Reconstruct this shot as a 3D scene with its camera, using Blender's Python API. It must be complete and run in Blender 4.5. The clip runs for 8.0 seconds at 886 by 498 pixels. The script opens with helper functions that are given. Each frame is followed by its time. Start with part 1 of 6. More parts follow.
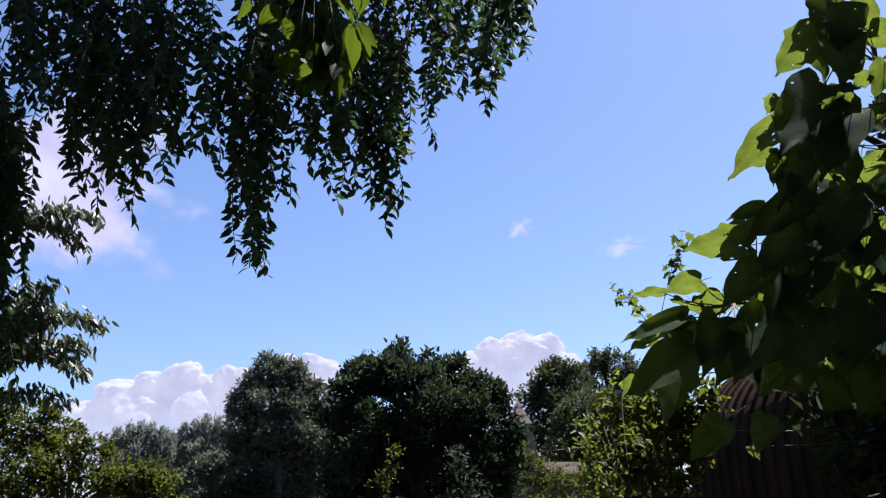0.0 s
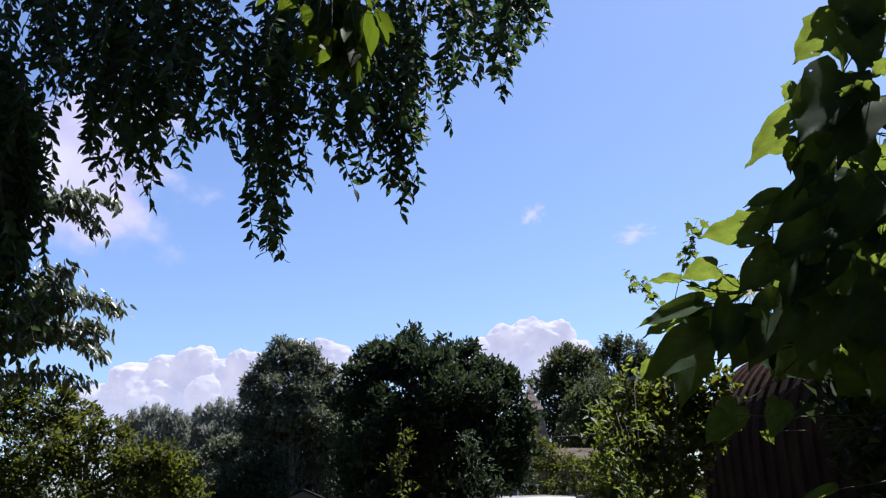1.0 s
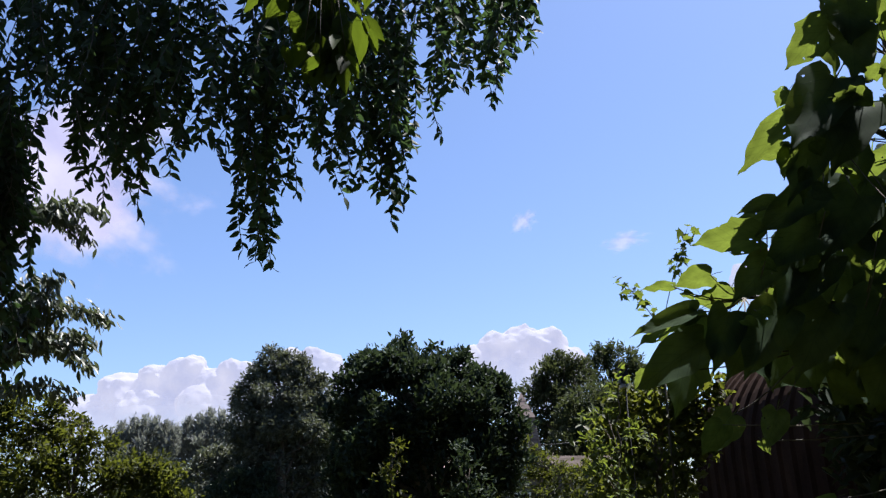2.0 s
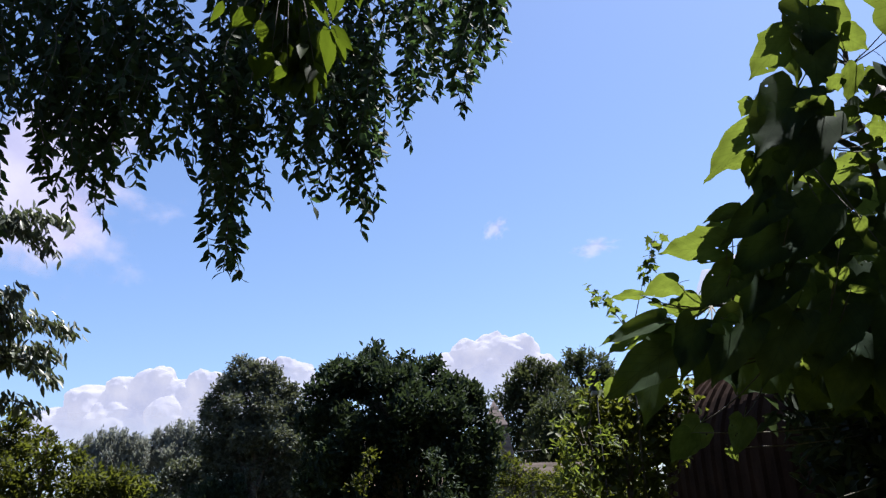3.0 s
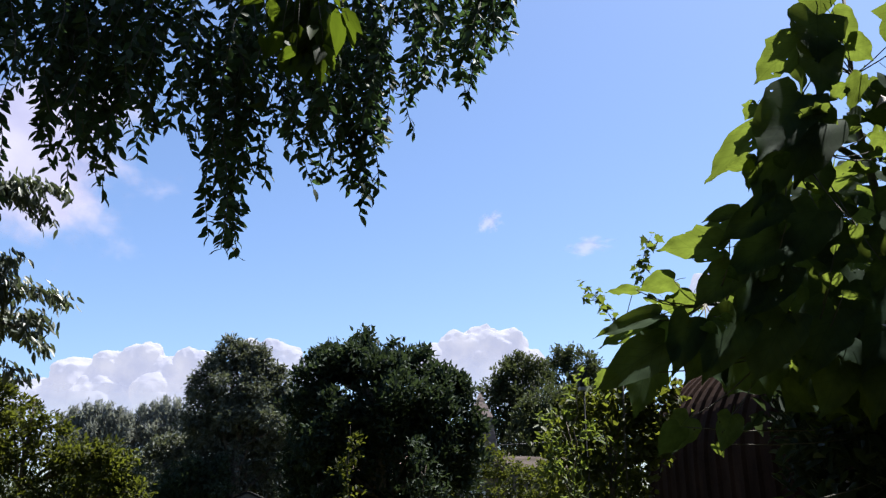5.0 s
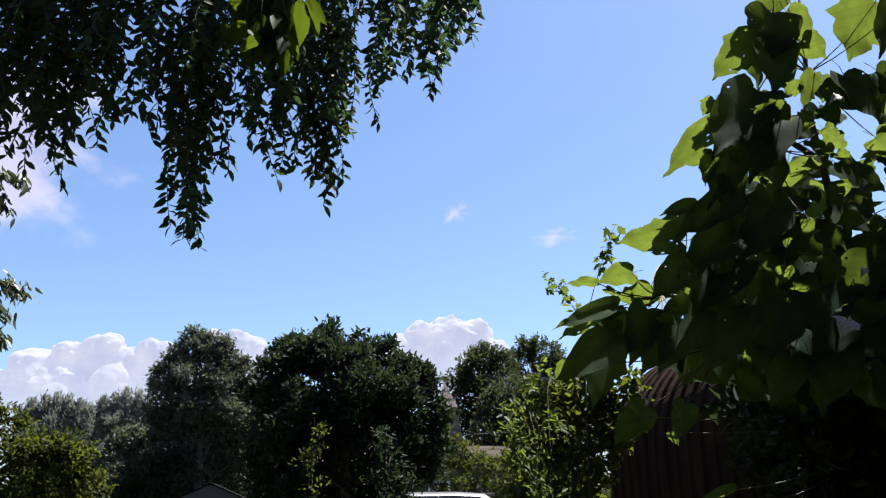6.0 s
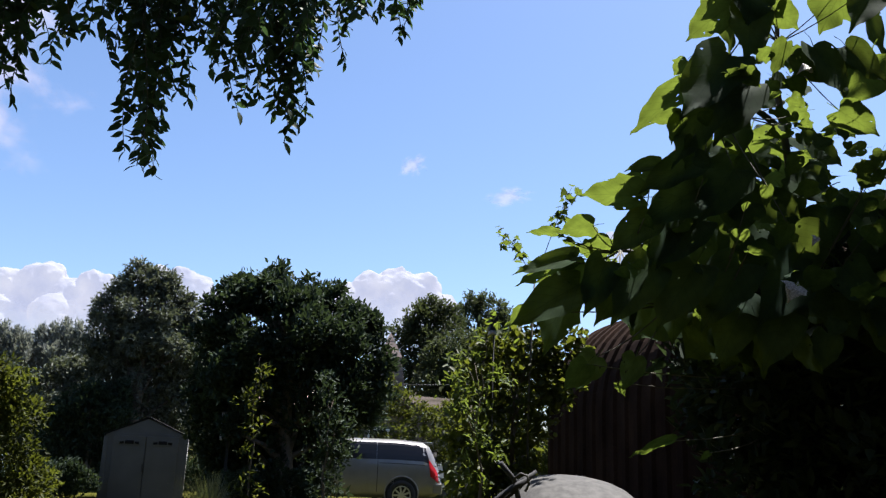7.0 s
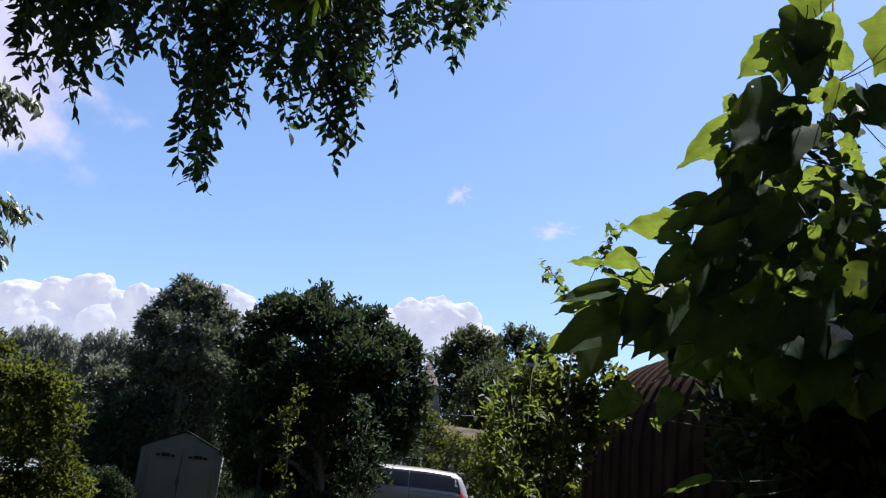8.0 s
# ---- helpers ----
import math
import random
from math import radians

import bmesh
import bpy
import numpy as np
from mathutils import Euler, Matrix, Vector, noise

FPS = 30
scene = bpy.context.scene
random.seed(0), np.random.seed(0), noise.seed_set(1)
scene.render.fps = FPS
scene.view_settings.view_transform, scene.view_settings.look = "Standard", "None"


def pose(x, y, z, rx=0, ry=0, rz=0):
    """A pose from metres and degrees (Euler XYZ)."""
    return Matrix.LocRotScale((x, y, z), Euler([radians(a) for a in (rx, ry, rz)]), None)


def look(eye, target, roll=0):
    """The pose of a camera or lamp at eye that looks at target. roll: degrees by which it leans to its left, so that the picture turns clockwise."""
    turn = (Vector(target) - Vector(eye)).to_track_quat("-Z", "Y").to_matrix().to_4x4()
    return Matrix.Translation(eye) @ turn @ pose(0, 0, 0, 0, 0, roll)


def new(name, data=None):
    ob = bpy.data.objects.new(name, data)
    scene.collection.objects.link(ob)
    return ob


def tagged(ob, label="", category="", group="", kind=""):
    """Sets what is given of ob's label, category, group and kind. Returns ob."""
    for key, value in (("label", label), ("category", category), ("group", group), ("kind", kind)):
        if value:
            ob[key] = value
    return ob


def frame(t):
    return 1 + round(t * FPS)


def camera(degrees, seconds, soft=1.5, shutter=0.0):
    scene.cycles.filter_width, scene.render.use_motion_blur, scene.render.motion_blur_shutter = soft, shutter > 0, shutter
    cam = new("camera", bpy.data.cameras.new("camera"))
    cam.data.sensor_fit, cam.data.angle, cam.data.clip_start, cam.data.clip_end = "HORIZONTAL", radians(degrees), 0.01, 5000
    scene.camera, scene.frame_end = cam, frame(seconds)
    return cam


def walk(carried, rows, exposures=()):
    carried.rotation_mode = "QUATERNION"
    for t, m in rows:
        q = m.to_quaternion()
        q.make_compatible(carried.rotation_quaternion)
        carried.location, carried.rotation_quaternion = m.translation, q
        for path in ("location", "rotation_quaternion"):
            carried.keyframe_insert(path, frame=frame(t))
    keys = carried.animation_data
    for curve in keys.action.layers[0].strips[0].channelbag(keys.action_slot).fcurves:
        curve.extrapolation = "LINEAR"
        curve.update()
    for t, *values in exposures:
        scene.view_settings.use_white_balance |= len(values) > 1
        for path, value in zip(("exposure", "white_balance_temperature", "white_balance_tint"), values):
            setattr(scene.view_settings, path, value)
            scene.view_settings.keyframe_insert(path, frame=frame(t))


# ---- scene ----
cam = camera(57.35, 8.0, soft=1.3)
EYE = 1.67
ROWS = [
    (0, 0.000, 0.000, 0.000, 0.00, 18.30, 2.20),
    (0.5, -0.010, -0.000, 0.006, 1.06, 18.13, 0.80),
    (1, -0.021, -0.032, -0.012, 0.72, 17.34, 1.64),
    (1.2, -0.021, -0.022, -0.008, 0.30, 17.66, 1.80),
    (2.3, -0.019, 0.009, 0.008, 0.06, 18.06, 2.38),
    (2.5, -0.018, 0.011, 0.012, -1.07, 18.44, 2.99),
    (3, -0.010, 0.012, 0.013, -1.58, 18.35, 3.13),
    (3.5, -0.018, -0.027, 0.005, -0.85, 18.55, 2.94),
    (4, -0.020, -0.004, 0.005, -0.56, 18.34, 1.92),
    (4.5, -0.018, -0.007, 0.010, 0.66, 20.05, 3.13),
    (4.7, -0.036, -0.012, -0.004, -1.60, 17.84, 1.42),
    (5.8, -0.035, -0.013, -0.015, -4.03, 17.41, -0.05),
    (6, -0.025, -0.032, -0.013, -5.29, 16.96, 0.95),
    (6.5, -0.043, -0.031, -0.020, -5.18, 15.56, -1.39),
    (6.8, -0.050, -0.022, -0.038, -7.65, 12.30, -2.10),
    (7, -0.055, -0.013, -0.052, -9.57, 13.70, -2.06),
    (7.5, -0.061, -0.055, -0.043, -6.28, 16.76, -4.33),
    (8, -0.049, -0.027, -0.073, -7.34, 15.66, -5.53),
]
walk(cam, [(t, pose(x, y, EYE + z, 90 + pitch, roll, yaw)) for t, x, y, z, yaw, pitch, roll in ROWS],
     [(0.0, 1.86, 5950, 19), (4.0, 1.9, 6080, 15), (6.0, 1.92, 6120, 13), (8.0, 1.93, 6120, 13)])

# ---- daylight ----
SUN_TURN, SUN_HEIGHT = 60.0, 67.0   # degrees to the right of straight ahead, and above the horizon
world = bpy.data.worlds.new("sky")
scene.world = world
world.use_nodes = True
wn = world.node_tree.nodes
sky = wn.new("ShaderNodeTexSky")
sky.sky_type = "NISHITA"
sky.sun_disc = False
sky.sun_elevation = radians(SUN_HEIGHT)
sky.sun_rotation = radians(SUN_TURN)
sky.altitude = 200
sky.air_density, sky.dust_density, sky.ozone_density = 1.0, 1.3, 4.5
wn["Background"].inputs["Strength"].default_value = 0.051
world.node_tree.links.new(sky.outputs[0], wn["Background"].inputs["Color"])
sun = new("sun", bpy.data.lights.new("sun", "SUN"))
sun.data.energy, sun.data.angle, sun.data.color = 5.0, radians(0.53), (1.0, 0.95, 0.86)
a, h = radians(SUN_TURN), radians(SUN_HEIGHT)
SUNWARD = Vector((math.sin(a) * math.cos(h), math.cos(a) * math.cos(h), math.sin(h)))
sun.matrix_world = look(SUNWARD * 60, (0, 0, 0))


# ---- materials ----
def surface(name, low, high, rough=0.7, scale=6.0, fine=60.0, bump=0.2, metal=0.0, island=False, spec=0.4):
    """A procedural surface: two colours mixed by coarse and fine noise, with a fine relief."""
    m = bpy.data.materials.new(name)
    m.use_nodes = True
    nt = m.node_tree
    n, link = nt.nodes, nt.links.new
    bsdf = n["Principled BSDF"]
    co = n.new("ShaderNodeTexCoord")
    coarse, grain = n.new("ShaderNodeTexNoise"), n.new("ShaderNodeTexNoise")
    coarse.inputs["Scale"].default_value, coarse.inputs["Detail"].default_value = scale, 6
    grain.inputs["Scale"].default_value, grain.inputs["Detail"].default_value = fine, 3
    for t in (coarse, grain):
        link(co.outputs["Object"], t.inputs["Vector"])
    mix = n.new("ShaderNodeMath")
    mix.operation = "MULTIPLY_ADD"
    link(grain.outputs["Fac"], mix.inputs[0])
    mix.inputs[1].default_value = 0.35
    link(coarse.outputs["Fac"], mix.inputs[2])
    ramp = n.new("ShaderNodeValToRGB")
    ramp.color_ramp.elements[0].position, ramp.color_ramp.elements[0].color = 0.45, (*low, 1)
    ramp.color_ramp.elements[1].position, ramp.color_ramp.elements[1].color = 0.9, (*high, 1)
    link(mix.outputs[0], ramp.inputs[0])
    colour = ramp.outputs[0]
    if island:
        info = n.new("ShaderNodeObjectInfo")
        hsv = n.new("ShaderNodeHueSaturation")
        val = n.new("ShaderNodeMapRange")
        val.inputs["To Min"].default_value, val.inputs["To Max"].default_value = 0.75, 1.2
        link(info.outputs["Random"], val.inputs["Value"])
        link(val.outputs[0], hsv.inputs["Value"])
        link(colour, hsv.inputs["Color"])
        colour = hsv.outputs[0]
    link(colour, bsdf.inputs["Base Color"])
    bsdf.inputs["Roughness"].default_value = rough
    bsdf.inputs["Metallic"].default_value = metal
    bsdf.inputs["Specular IOR Level"].default_value = spec
    if bump:
        bp = n.new("ShaderNodeBump")
        bp.inputs["Strength"].default_value, bp.inputs["Distance"].default_value = bump, 0.01
        link(mix.outputs[0], bp.inputs["Height"])
        link(bp.outputs[0], bsdf.inputs["Normal"])
    return m


def leaf_surface(name, low, high, glow, through_light=0.4, rough=0.4, single=False, veins=False, spec=0.35):
    """A leaf: a thin blade that reflects, and lets light through in a yellower green."""
    m = bpy.data.materials.new(name)
    m.use_nodes = True
    nt = m.node_tree
    n, link = nt.nodes, nt.links.new
    bsdf, out = n["Principled BSDF"], n["Material Output"]
    if single:
        rnd = n.new("ShaderNodeObjectInfo").outputs["Random"]
    else:
        rnd = n.new("ShaderNodeNewGeometry").outputs["Random Per Island"]
    ramp = n.new("ShaderNodeValToRGB")
    ramp.color_ramp.elements[0].color, ramp.color_ramp.elements[1].color = (*low, 1), (*high, 1)
    link(rnd, ramp.inputs[0])
    co = n.new("ShaderNodeTexCoord")
    spots = n.new("ShaderNodeTexNoise")
    spots.inputs["Scale"].default_value = 3.0 if veins else 1.2
    spots.inputs["Detail"].default_value = 5
    link(co.outputs["Object"], spots.inputs["Vector"])
    hsv = n.new("ShaderNodeHueSaturation")
    val = n.new("ShaderNodeMapRange")
    val.inputs["From Min"].default_value, val.inputs["From Max"].default_value = 0.3, 0.7
    val.inputs["To Min"].default_value, val.inputs["To Max"].default_value = 0.7, 1.3
    link(spots.outputs["Fac"], val.inputs["Value"])
    link(val.outputs[0], hsv.inputs["Value"])
    link(ramp.outputs[0], hsv.inputs["Color"])
    tr = n.new("ShaderNodeBsdfTranslucent")
    thv = n.new("ShaderNodeHueSaturation")
    thv.inputs["Color"].default_value = (*glow, 1)
    shine = val.outputs[0]
    if veins:
        # midrib and side veins, drawn by the blade's own x (across) and y (along)
        sep = n.new("ShaderNodeSeparateXYZ")
        link(co.outputs["Object"], sep.inputs[0])

        def op(kind, p, q=None, r=None):
            k = n.new("ShaderNodeMath")
            k.operation = kind
            for i, v in enumerate((p, q, r)):
                if v is None:
                    continue
                if isinstance(v, (int, float)):
                    k.inputs[i].default_value = v
                else:
                    link(v, k.inputs[i])
            return k.outputs[0]
        ax = op("ABSOLUTE", sep.outputs["X"])
        rib = op("LESS_THAN", ax, 0.012)
        s = op("FRACT", op("MULTIPLY", op("MULTIPLY_ADD", ax, -0.75, sep.outputs["Y"]), 6.5))
        side = op("LESS_THAN", s, 0.09)
        vein = op("MAXIMUM", rib, side)
        shine = op("MULTIPLY", val.outputs[0], op("MULTIPLY_ADD", vein, -0.2, 1.0))
        bp = n.new("ShaderNodeBump")
        bp.inputs["Strength"].default_value, bp.inputs["Distance"].default_value = 0.5, 0.02
        link(vein, bp.inputs["Height"])
        link(bp.outputs[0], bsdf.inputs["Normal"])
        # holes eaten by insects, here and there
        cells, patch = n.new("ShaderNodeTexVoronoi"), n.new("ShaderNodeTexNoise")
        cells.inputs["Scale"].default_value, patch.inputs["Scale"].default_value = 7.0, 2.5
        big = n.new("ShaderNodeVectorMath")
        big.operation = "MULTIPLY_ADD"
        link(rnd, big.inputs[0])
        big.inputs[1].default_value = (9, 7, 5)
        link(co.outputs["Object"], big.inputs[2])
        for tex in (cells, patch):
            link(big.outputs[0], tex.inputs["Vector"])
        hole = op("MULTIPLY", op("LESS_THAN", cells.outputs["Distance"], 0.17), op("GREATER_THAN", patch.outputs["Fac"], 0.6))
    link(shine, thv.inputs["Value"])
    link(thv.outputs[0], tr.inputs["Color"])
    link(hsv.outputs[0], bsdf.inputs["Base Color"])
    bsdf.inputs["Roughness"].default_value = rough
    bsdf.inputs["Specular IOR Level"].default_value = spec
    mx = n.new("ShaderNodeMixShader")
    mx.inputs[0].default_value = through_light
    link(bsdf.outputs[0], mx.inputs[1])
    link(tr.outputs[0], mx.inputs[2])
    shaded = mx.outputs[0]
    if veins:
        clear, cut = n.new("ShaderNodeBsdfTransparent"), n.new("ShaderNodeMixShader")
        link(hole, cut.inputs[0])
        link(shaded, cut.inputs[1])
        link(clear.outputs[0], cut.inputs[2])
        shaded = cut.outputs[0]
    link(shaded, out.inputs["Surface"])
    return m


def plain(name, colour, rough=0.5, metal=0.0, spec=0.5, coat=0.0):
    m = surface(name, [c * 0.85 for c in colour], [min(1, c * 1.1) for c in colour], rough, 3.0, 80.0, 0.05, metal, spec=spec)
    m.node_tree.nodes["Principled BSDF"].inputs["Coat Weight"].default_value = coat
    return m


def glass(name, tint, rough=0.05):
    m = bpy.data.materials.new(name)
    m.use_nodes = True
    b = m.node_tree.nodes["Principled BSDF"]
    b.inputs["Base Color"].default_value = (*tint, 1)
    b.inputs["Roughness"].default_value = rough
    b.inputs["Specular IOR Level"].default_value = 0.3
    return m


BARK = surface("bark", (0.035, 0.028, 0.022), (0.11, 0.09, 0.07), 0.9, 9, 70, 0.8)
TWIG = surface("twig", (0.03, 0.03, 0.02), (0.08, 0.07, 0.045), 0.8, 20, 90, 0.3)
STALK = surface("green_stalk", (0.014, 0.02, 0.008), (0.035, 0.042, 0.018), 0.7, 15, 80, 0.2)
BIG_LEAF = leaf_surface("heart_leaf", (0.01, 0.02, 0.012), (0.018, 0.03, 0.014), (0.58, 0.78, 0.1), 0.086, 0.7, True, True, spec=0.012)
DRY_LEAF = surface("dry_leaf", (0.13, 0.12, 0.112), (0.46, 0.43, 0.4), 0.8, 14, 60, 0.5)
CHERRY_LEAF = leaf_surface("cherry_leaf", (0.0142, 0.0248, 0.0142), (0.0413, 0.0585, 0.0277), (0.075, 0.135, 0.0375), 0.22, 0.6, spec=0.1)
CHERRY_LEAF_ONE = leaf_surface("cherry_leaf_single", (0.0142, 0.0248, 0.0142), (0.0413, 0.0585, 0.0277), (0.075, 0.135, 0.0375), 0.22, 0.6, True, spec=0.1)
ASH_LEAF = leaf_surface("ash_leaf", (0.0117, 0.0208, 0.00585), (0.0228, 0.0358, 0.00845), (0.105, 0.155, 0.01), 0.26, 0.6, True, spec=0.05)
DARK_LEAF = leaf_surface("dark_tree_leaf", (0.01, 0.017, 0.012), (0.026, 0.038, 0.024), (0.06, 0.09, 0.03), 0.14, 0.65, spec=0.08)
GREY_LEAF = leaf_surface("grey_green_leaf", (0.034, 0.042, 0.034), (0.115, 0.125, 0.1), (0.1, 0.115, 0.05), 0.22, 0.6, spec=0.12)
FAR_LEAF = leaf_surface("far_leaf", (0.014, 0.021, 0.012), (0.033, 0.042, 0.022), (0.072, 0.09, 0.026), 0.28, 0.6, spec=0.12)
ARCH_LEAF = leaf_surface("silvery_leaf", (0.045, 0.0562, 0.0413), (0.12, 0.135, 0.105), (0.12, 0.15, 0.06), 0.22, 0.45, spec=0.3)
# Paler and greyer than green leaves: distance haze is put into the colour.
HAZE_TINTED_LEAF = leaf_surface("haze_tinted_far_leaf", (0.115, 0.125, 0.12), (0.215, 0.225, 0.21), (0.19, 0.205, 0.15), 0.34, 0.7, spec=0.1)
HEDGE_LEAF = leaf_surface("hedge_leaf", (0.0095, 0.0135, 0.004), (0.028, 0.034, 0.008), (0.135, 0.158, 0.016), 0.27, 0.6, spec=0.1)
VINE_LEAF = leaf_surface("vine_leaf", (0.0124, 0.018, 0.0045), (0.0338, 0.0394, 0.0084), (0.148, 0.172, 0.0169), 0.28, 0.55, spec=0.12)
SPRIG_LEAF = leaf_surface("sprig_leaf", (0.0192, 0.0307, 0.0102), (0.0384, 0.0544, 0.0166), (0.166, 0.218, 0.0256), 0.32, 0.55, spec=0.15)
BLADE = leaf_surface("grass_blade", (0.021, 0.024, 0.0048), (0.051, 0.0528, 0.0096), (0.12, 0.132, 0.015), 0.25, 0.8, spec=0.0)
REED = leaf_surface("reed_blade", (0.09, 0.099, 0.0495), (0.18, 0.189, 0.108), (0.135, 0.153, 0.045), 0.3, 0.5)
LAWN = surface("lawn", (0.02, 0.021, 0.005), (0.062, 0.06, 0.011), 1.0, 0.6, 30, 0.6, spec=0.02)
RIBBED = surface("weathered_steel", (0.0095, 0.005, 0.0033), (0.029, 0.0165, 0.0108), 0.95, 1.6, 25, 0.25, 0.0, spec=0.03)
VINYL = surface("grey_vinyl", (0.048, 0.046, 0.043), (0.07, 0.067, 0.064), 0.65, 2, 90, 0.1)
VINYL_TRIM = surface("pale_vinyl", (0.24, 0.24, 0.24), (0.34, 0.34, 0.335), 0.6, 3, 90, 0.1)
SHED_ROOF = surface("dark_roof_plastic", (0.006, 0.006, 0.0065), (0.016, 0.016, 0.016), 1.0, 6, 60, 0.3, spec=0.05)
SILVER = plain("silver_paint", (0.2, 0.19, 0.185), 0.34, 0.4, 0.5, 0.6)
TINTED = glass("tinted_glass", (0.008, 0.008, 0.01), 0.15)
TYRE = surface("tyre_rubber", (0.012, 0.012, 0.012), (0.03, 0.03, 0.03), 0.85, 10, 90, 0.3)
ALLOY = plain("alloy", (0.6, 0.6, 0.6), 0.3, 0.8)
RED_LENS = glass("red_lens", (0.3, 0.01, 0.012), 0.2)
DUSTY = surface("dusty_grey_paint", (0.016, 0.015, 0.014), (0.055, 0.052, 0.048), 0.8, 11, 55, 0.5, 0.1)
DUSTY_GLASS = surface("dusty_glass", (0.03, 0.029, 0.03), (0.07, 0.067, 0.065), 0.75, 3, 45, 0.1)
BLACK = surface("black_rubber", (0.006, 0.006, 0.007), (0.02, 0.02, 0.021), 0.85, 9, 60, 0.2)
SHINGLE = surface("brown_shingle", (0.1, 0.076, 0.068), (0.19, 0.148, 0.132), 0.9, 4, 40, 0.4, island=True)
WHITE_PAINT = surface("white_paint", (0.6, 0.6, 0.6), (0.8, 0.8, 0.79), 0.6, 2, 40, 0.15)
OLD_WOOD = surface("grey_wood", (0.06, 0.052, 0.046), (0.15, 0.135, 0.12), 0.85, 3, 50, 0.4)
DARK_WALL = surface("dark_siding", (0.03, 0.025, 0.02), (0.06, 0.05, 0.045), 1.0, 1.5, 30, 0.3, spec=0.03)
WIRE = surface("wire_black", (0.02, 0.02, 0.02), (0.05, 0.05, 0.05), 0.6, 5, 50, 0)


def cloud_surface(name, cover, glow):
    m = bpy.data.materials.new(name)
    m.use_nodes = True
    n, link = m.node_tree.nodes, m.node_tree.links.new
    out = n["Material Output"]
    b = n["Principled BSDF"]
    # Dark base; the emission stands in for sunlight scattered inside the cloud.
    b.inputs["Base Color"].default_value = (0.075, 0.075, 0.082, 1)
    b.inputs["Roughness"].default_value = 1.0
    b.inputs["Specular IOR Level"].default_value = 0.0
    co, tex = n.new("ShaderNodeTexCoord"), n.new("ShaderNodeTexNoise")
    tex.inputs["Scale"].default_value, tex.inputs["Detail"].default_value = 0.02, 8
    link(co.outputs["Object"], tex.inputs["Vector"])
    # Lavender to white: the cloud's soft shade is put into its glow.
    ramp = n.new("ShaderNodeValToRGB")
    ramp.color_ramp.elements[0].position, ramp.color_ramp.elements[0].color = 0.3, (0.62, 0.66, 0.86, 1)
    ramp.color_ramp.elements[1].position, ramp.color_ramp.elements[1].color = 0.7, (0.9, 0.9, 1.0, 1)
    link(tex.outputs["Fac"], ramp.inputs[0])
    link(ramp.outputs[0], b.inputs["Emission Color"])
    b.inputs["Emission Strength"].default_value = glow
    puff, bump = n.new("ShaderNodeTexNoise"), n.new("ShaderNodeBump")
    puff.inputs["Scale"].default_value, puff.inputs["Detail"].default_value = 0.035, 7
    link(co.outputs["Object"], puff.inputs["Vector"])
    bump.inputs["Strength"].default_value, bump.inputs["Distance"].default_value = 0.5, 12.0
    link(puff.outputs["Fac"], bump.inputs["Height"])
    link(bump.outputs[0], b.inputs["Normal"])
    clear, mx = n.new("ShaderNodeBsdfTransparent"), n.new("ShaderNodeMixShader")
    sep, fade = n.new("ShaderNodeSeparateXYZ"), n.new("ShaderNodeMapRange")
    link(co.outputs["Object"], sep.inputs[0])
    fade.inputs["From Min"].default_value, fade.inputs["From Max"].default_value = -10, 90
    fade.inputs["To Min"].default_value, fade.inputs["To Max"].default_value = cover * 0.35, cover
    link(sep.outputs["Z"], fade.inputs["Value"])
    amount = fade.outputs[0]
    link(amount, mx.inputs[0])
    link(clear.outputs[0], mx.inputs[1])
    link(b.outputs[0], mx.inputs[2])
    link(mx.outputs[0], out.inputs["Surface"])
    return m


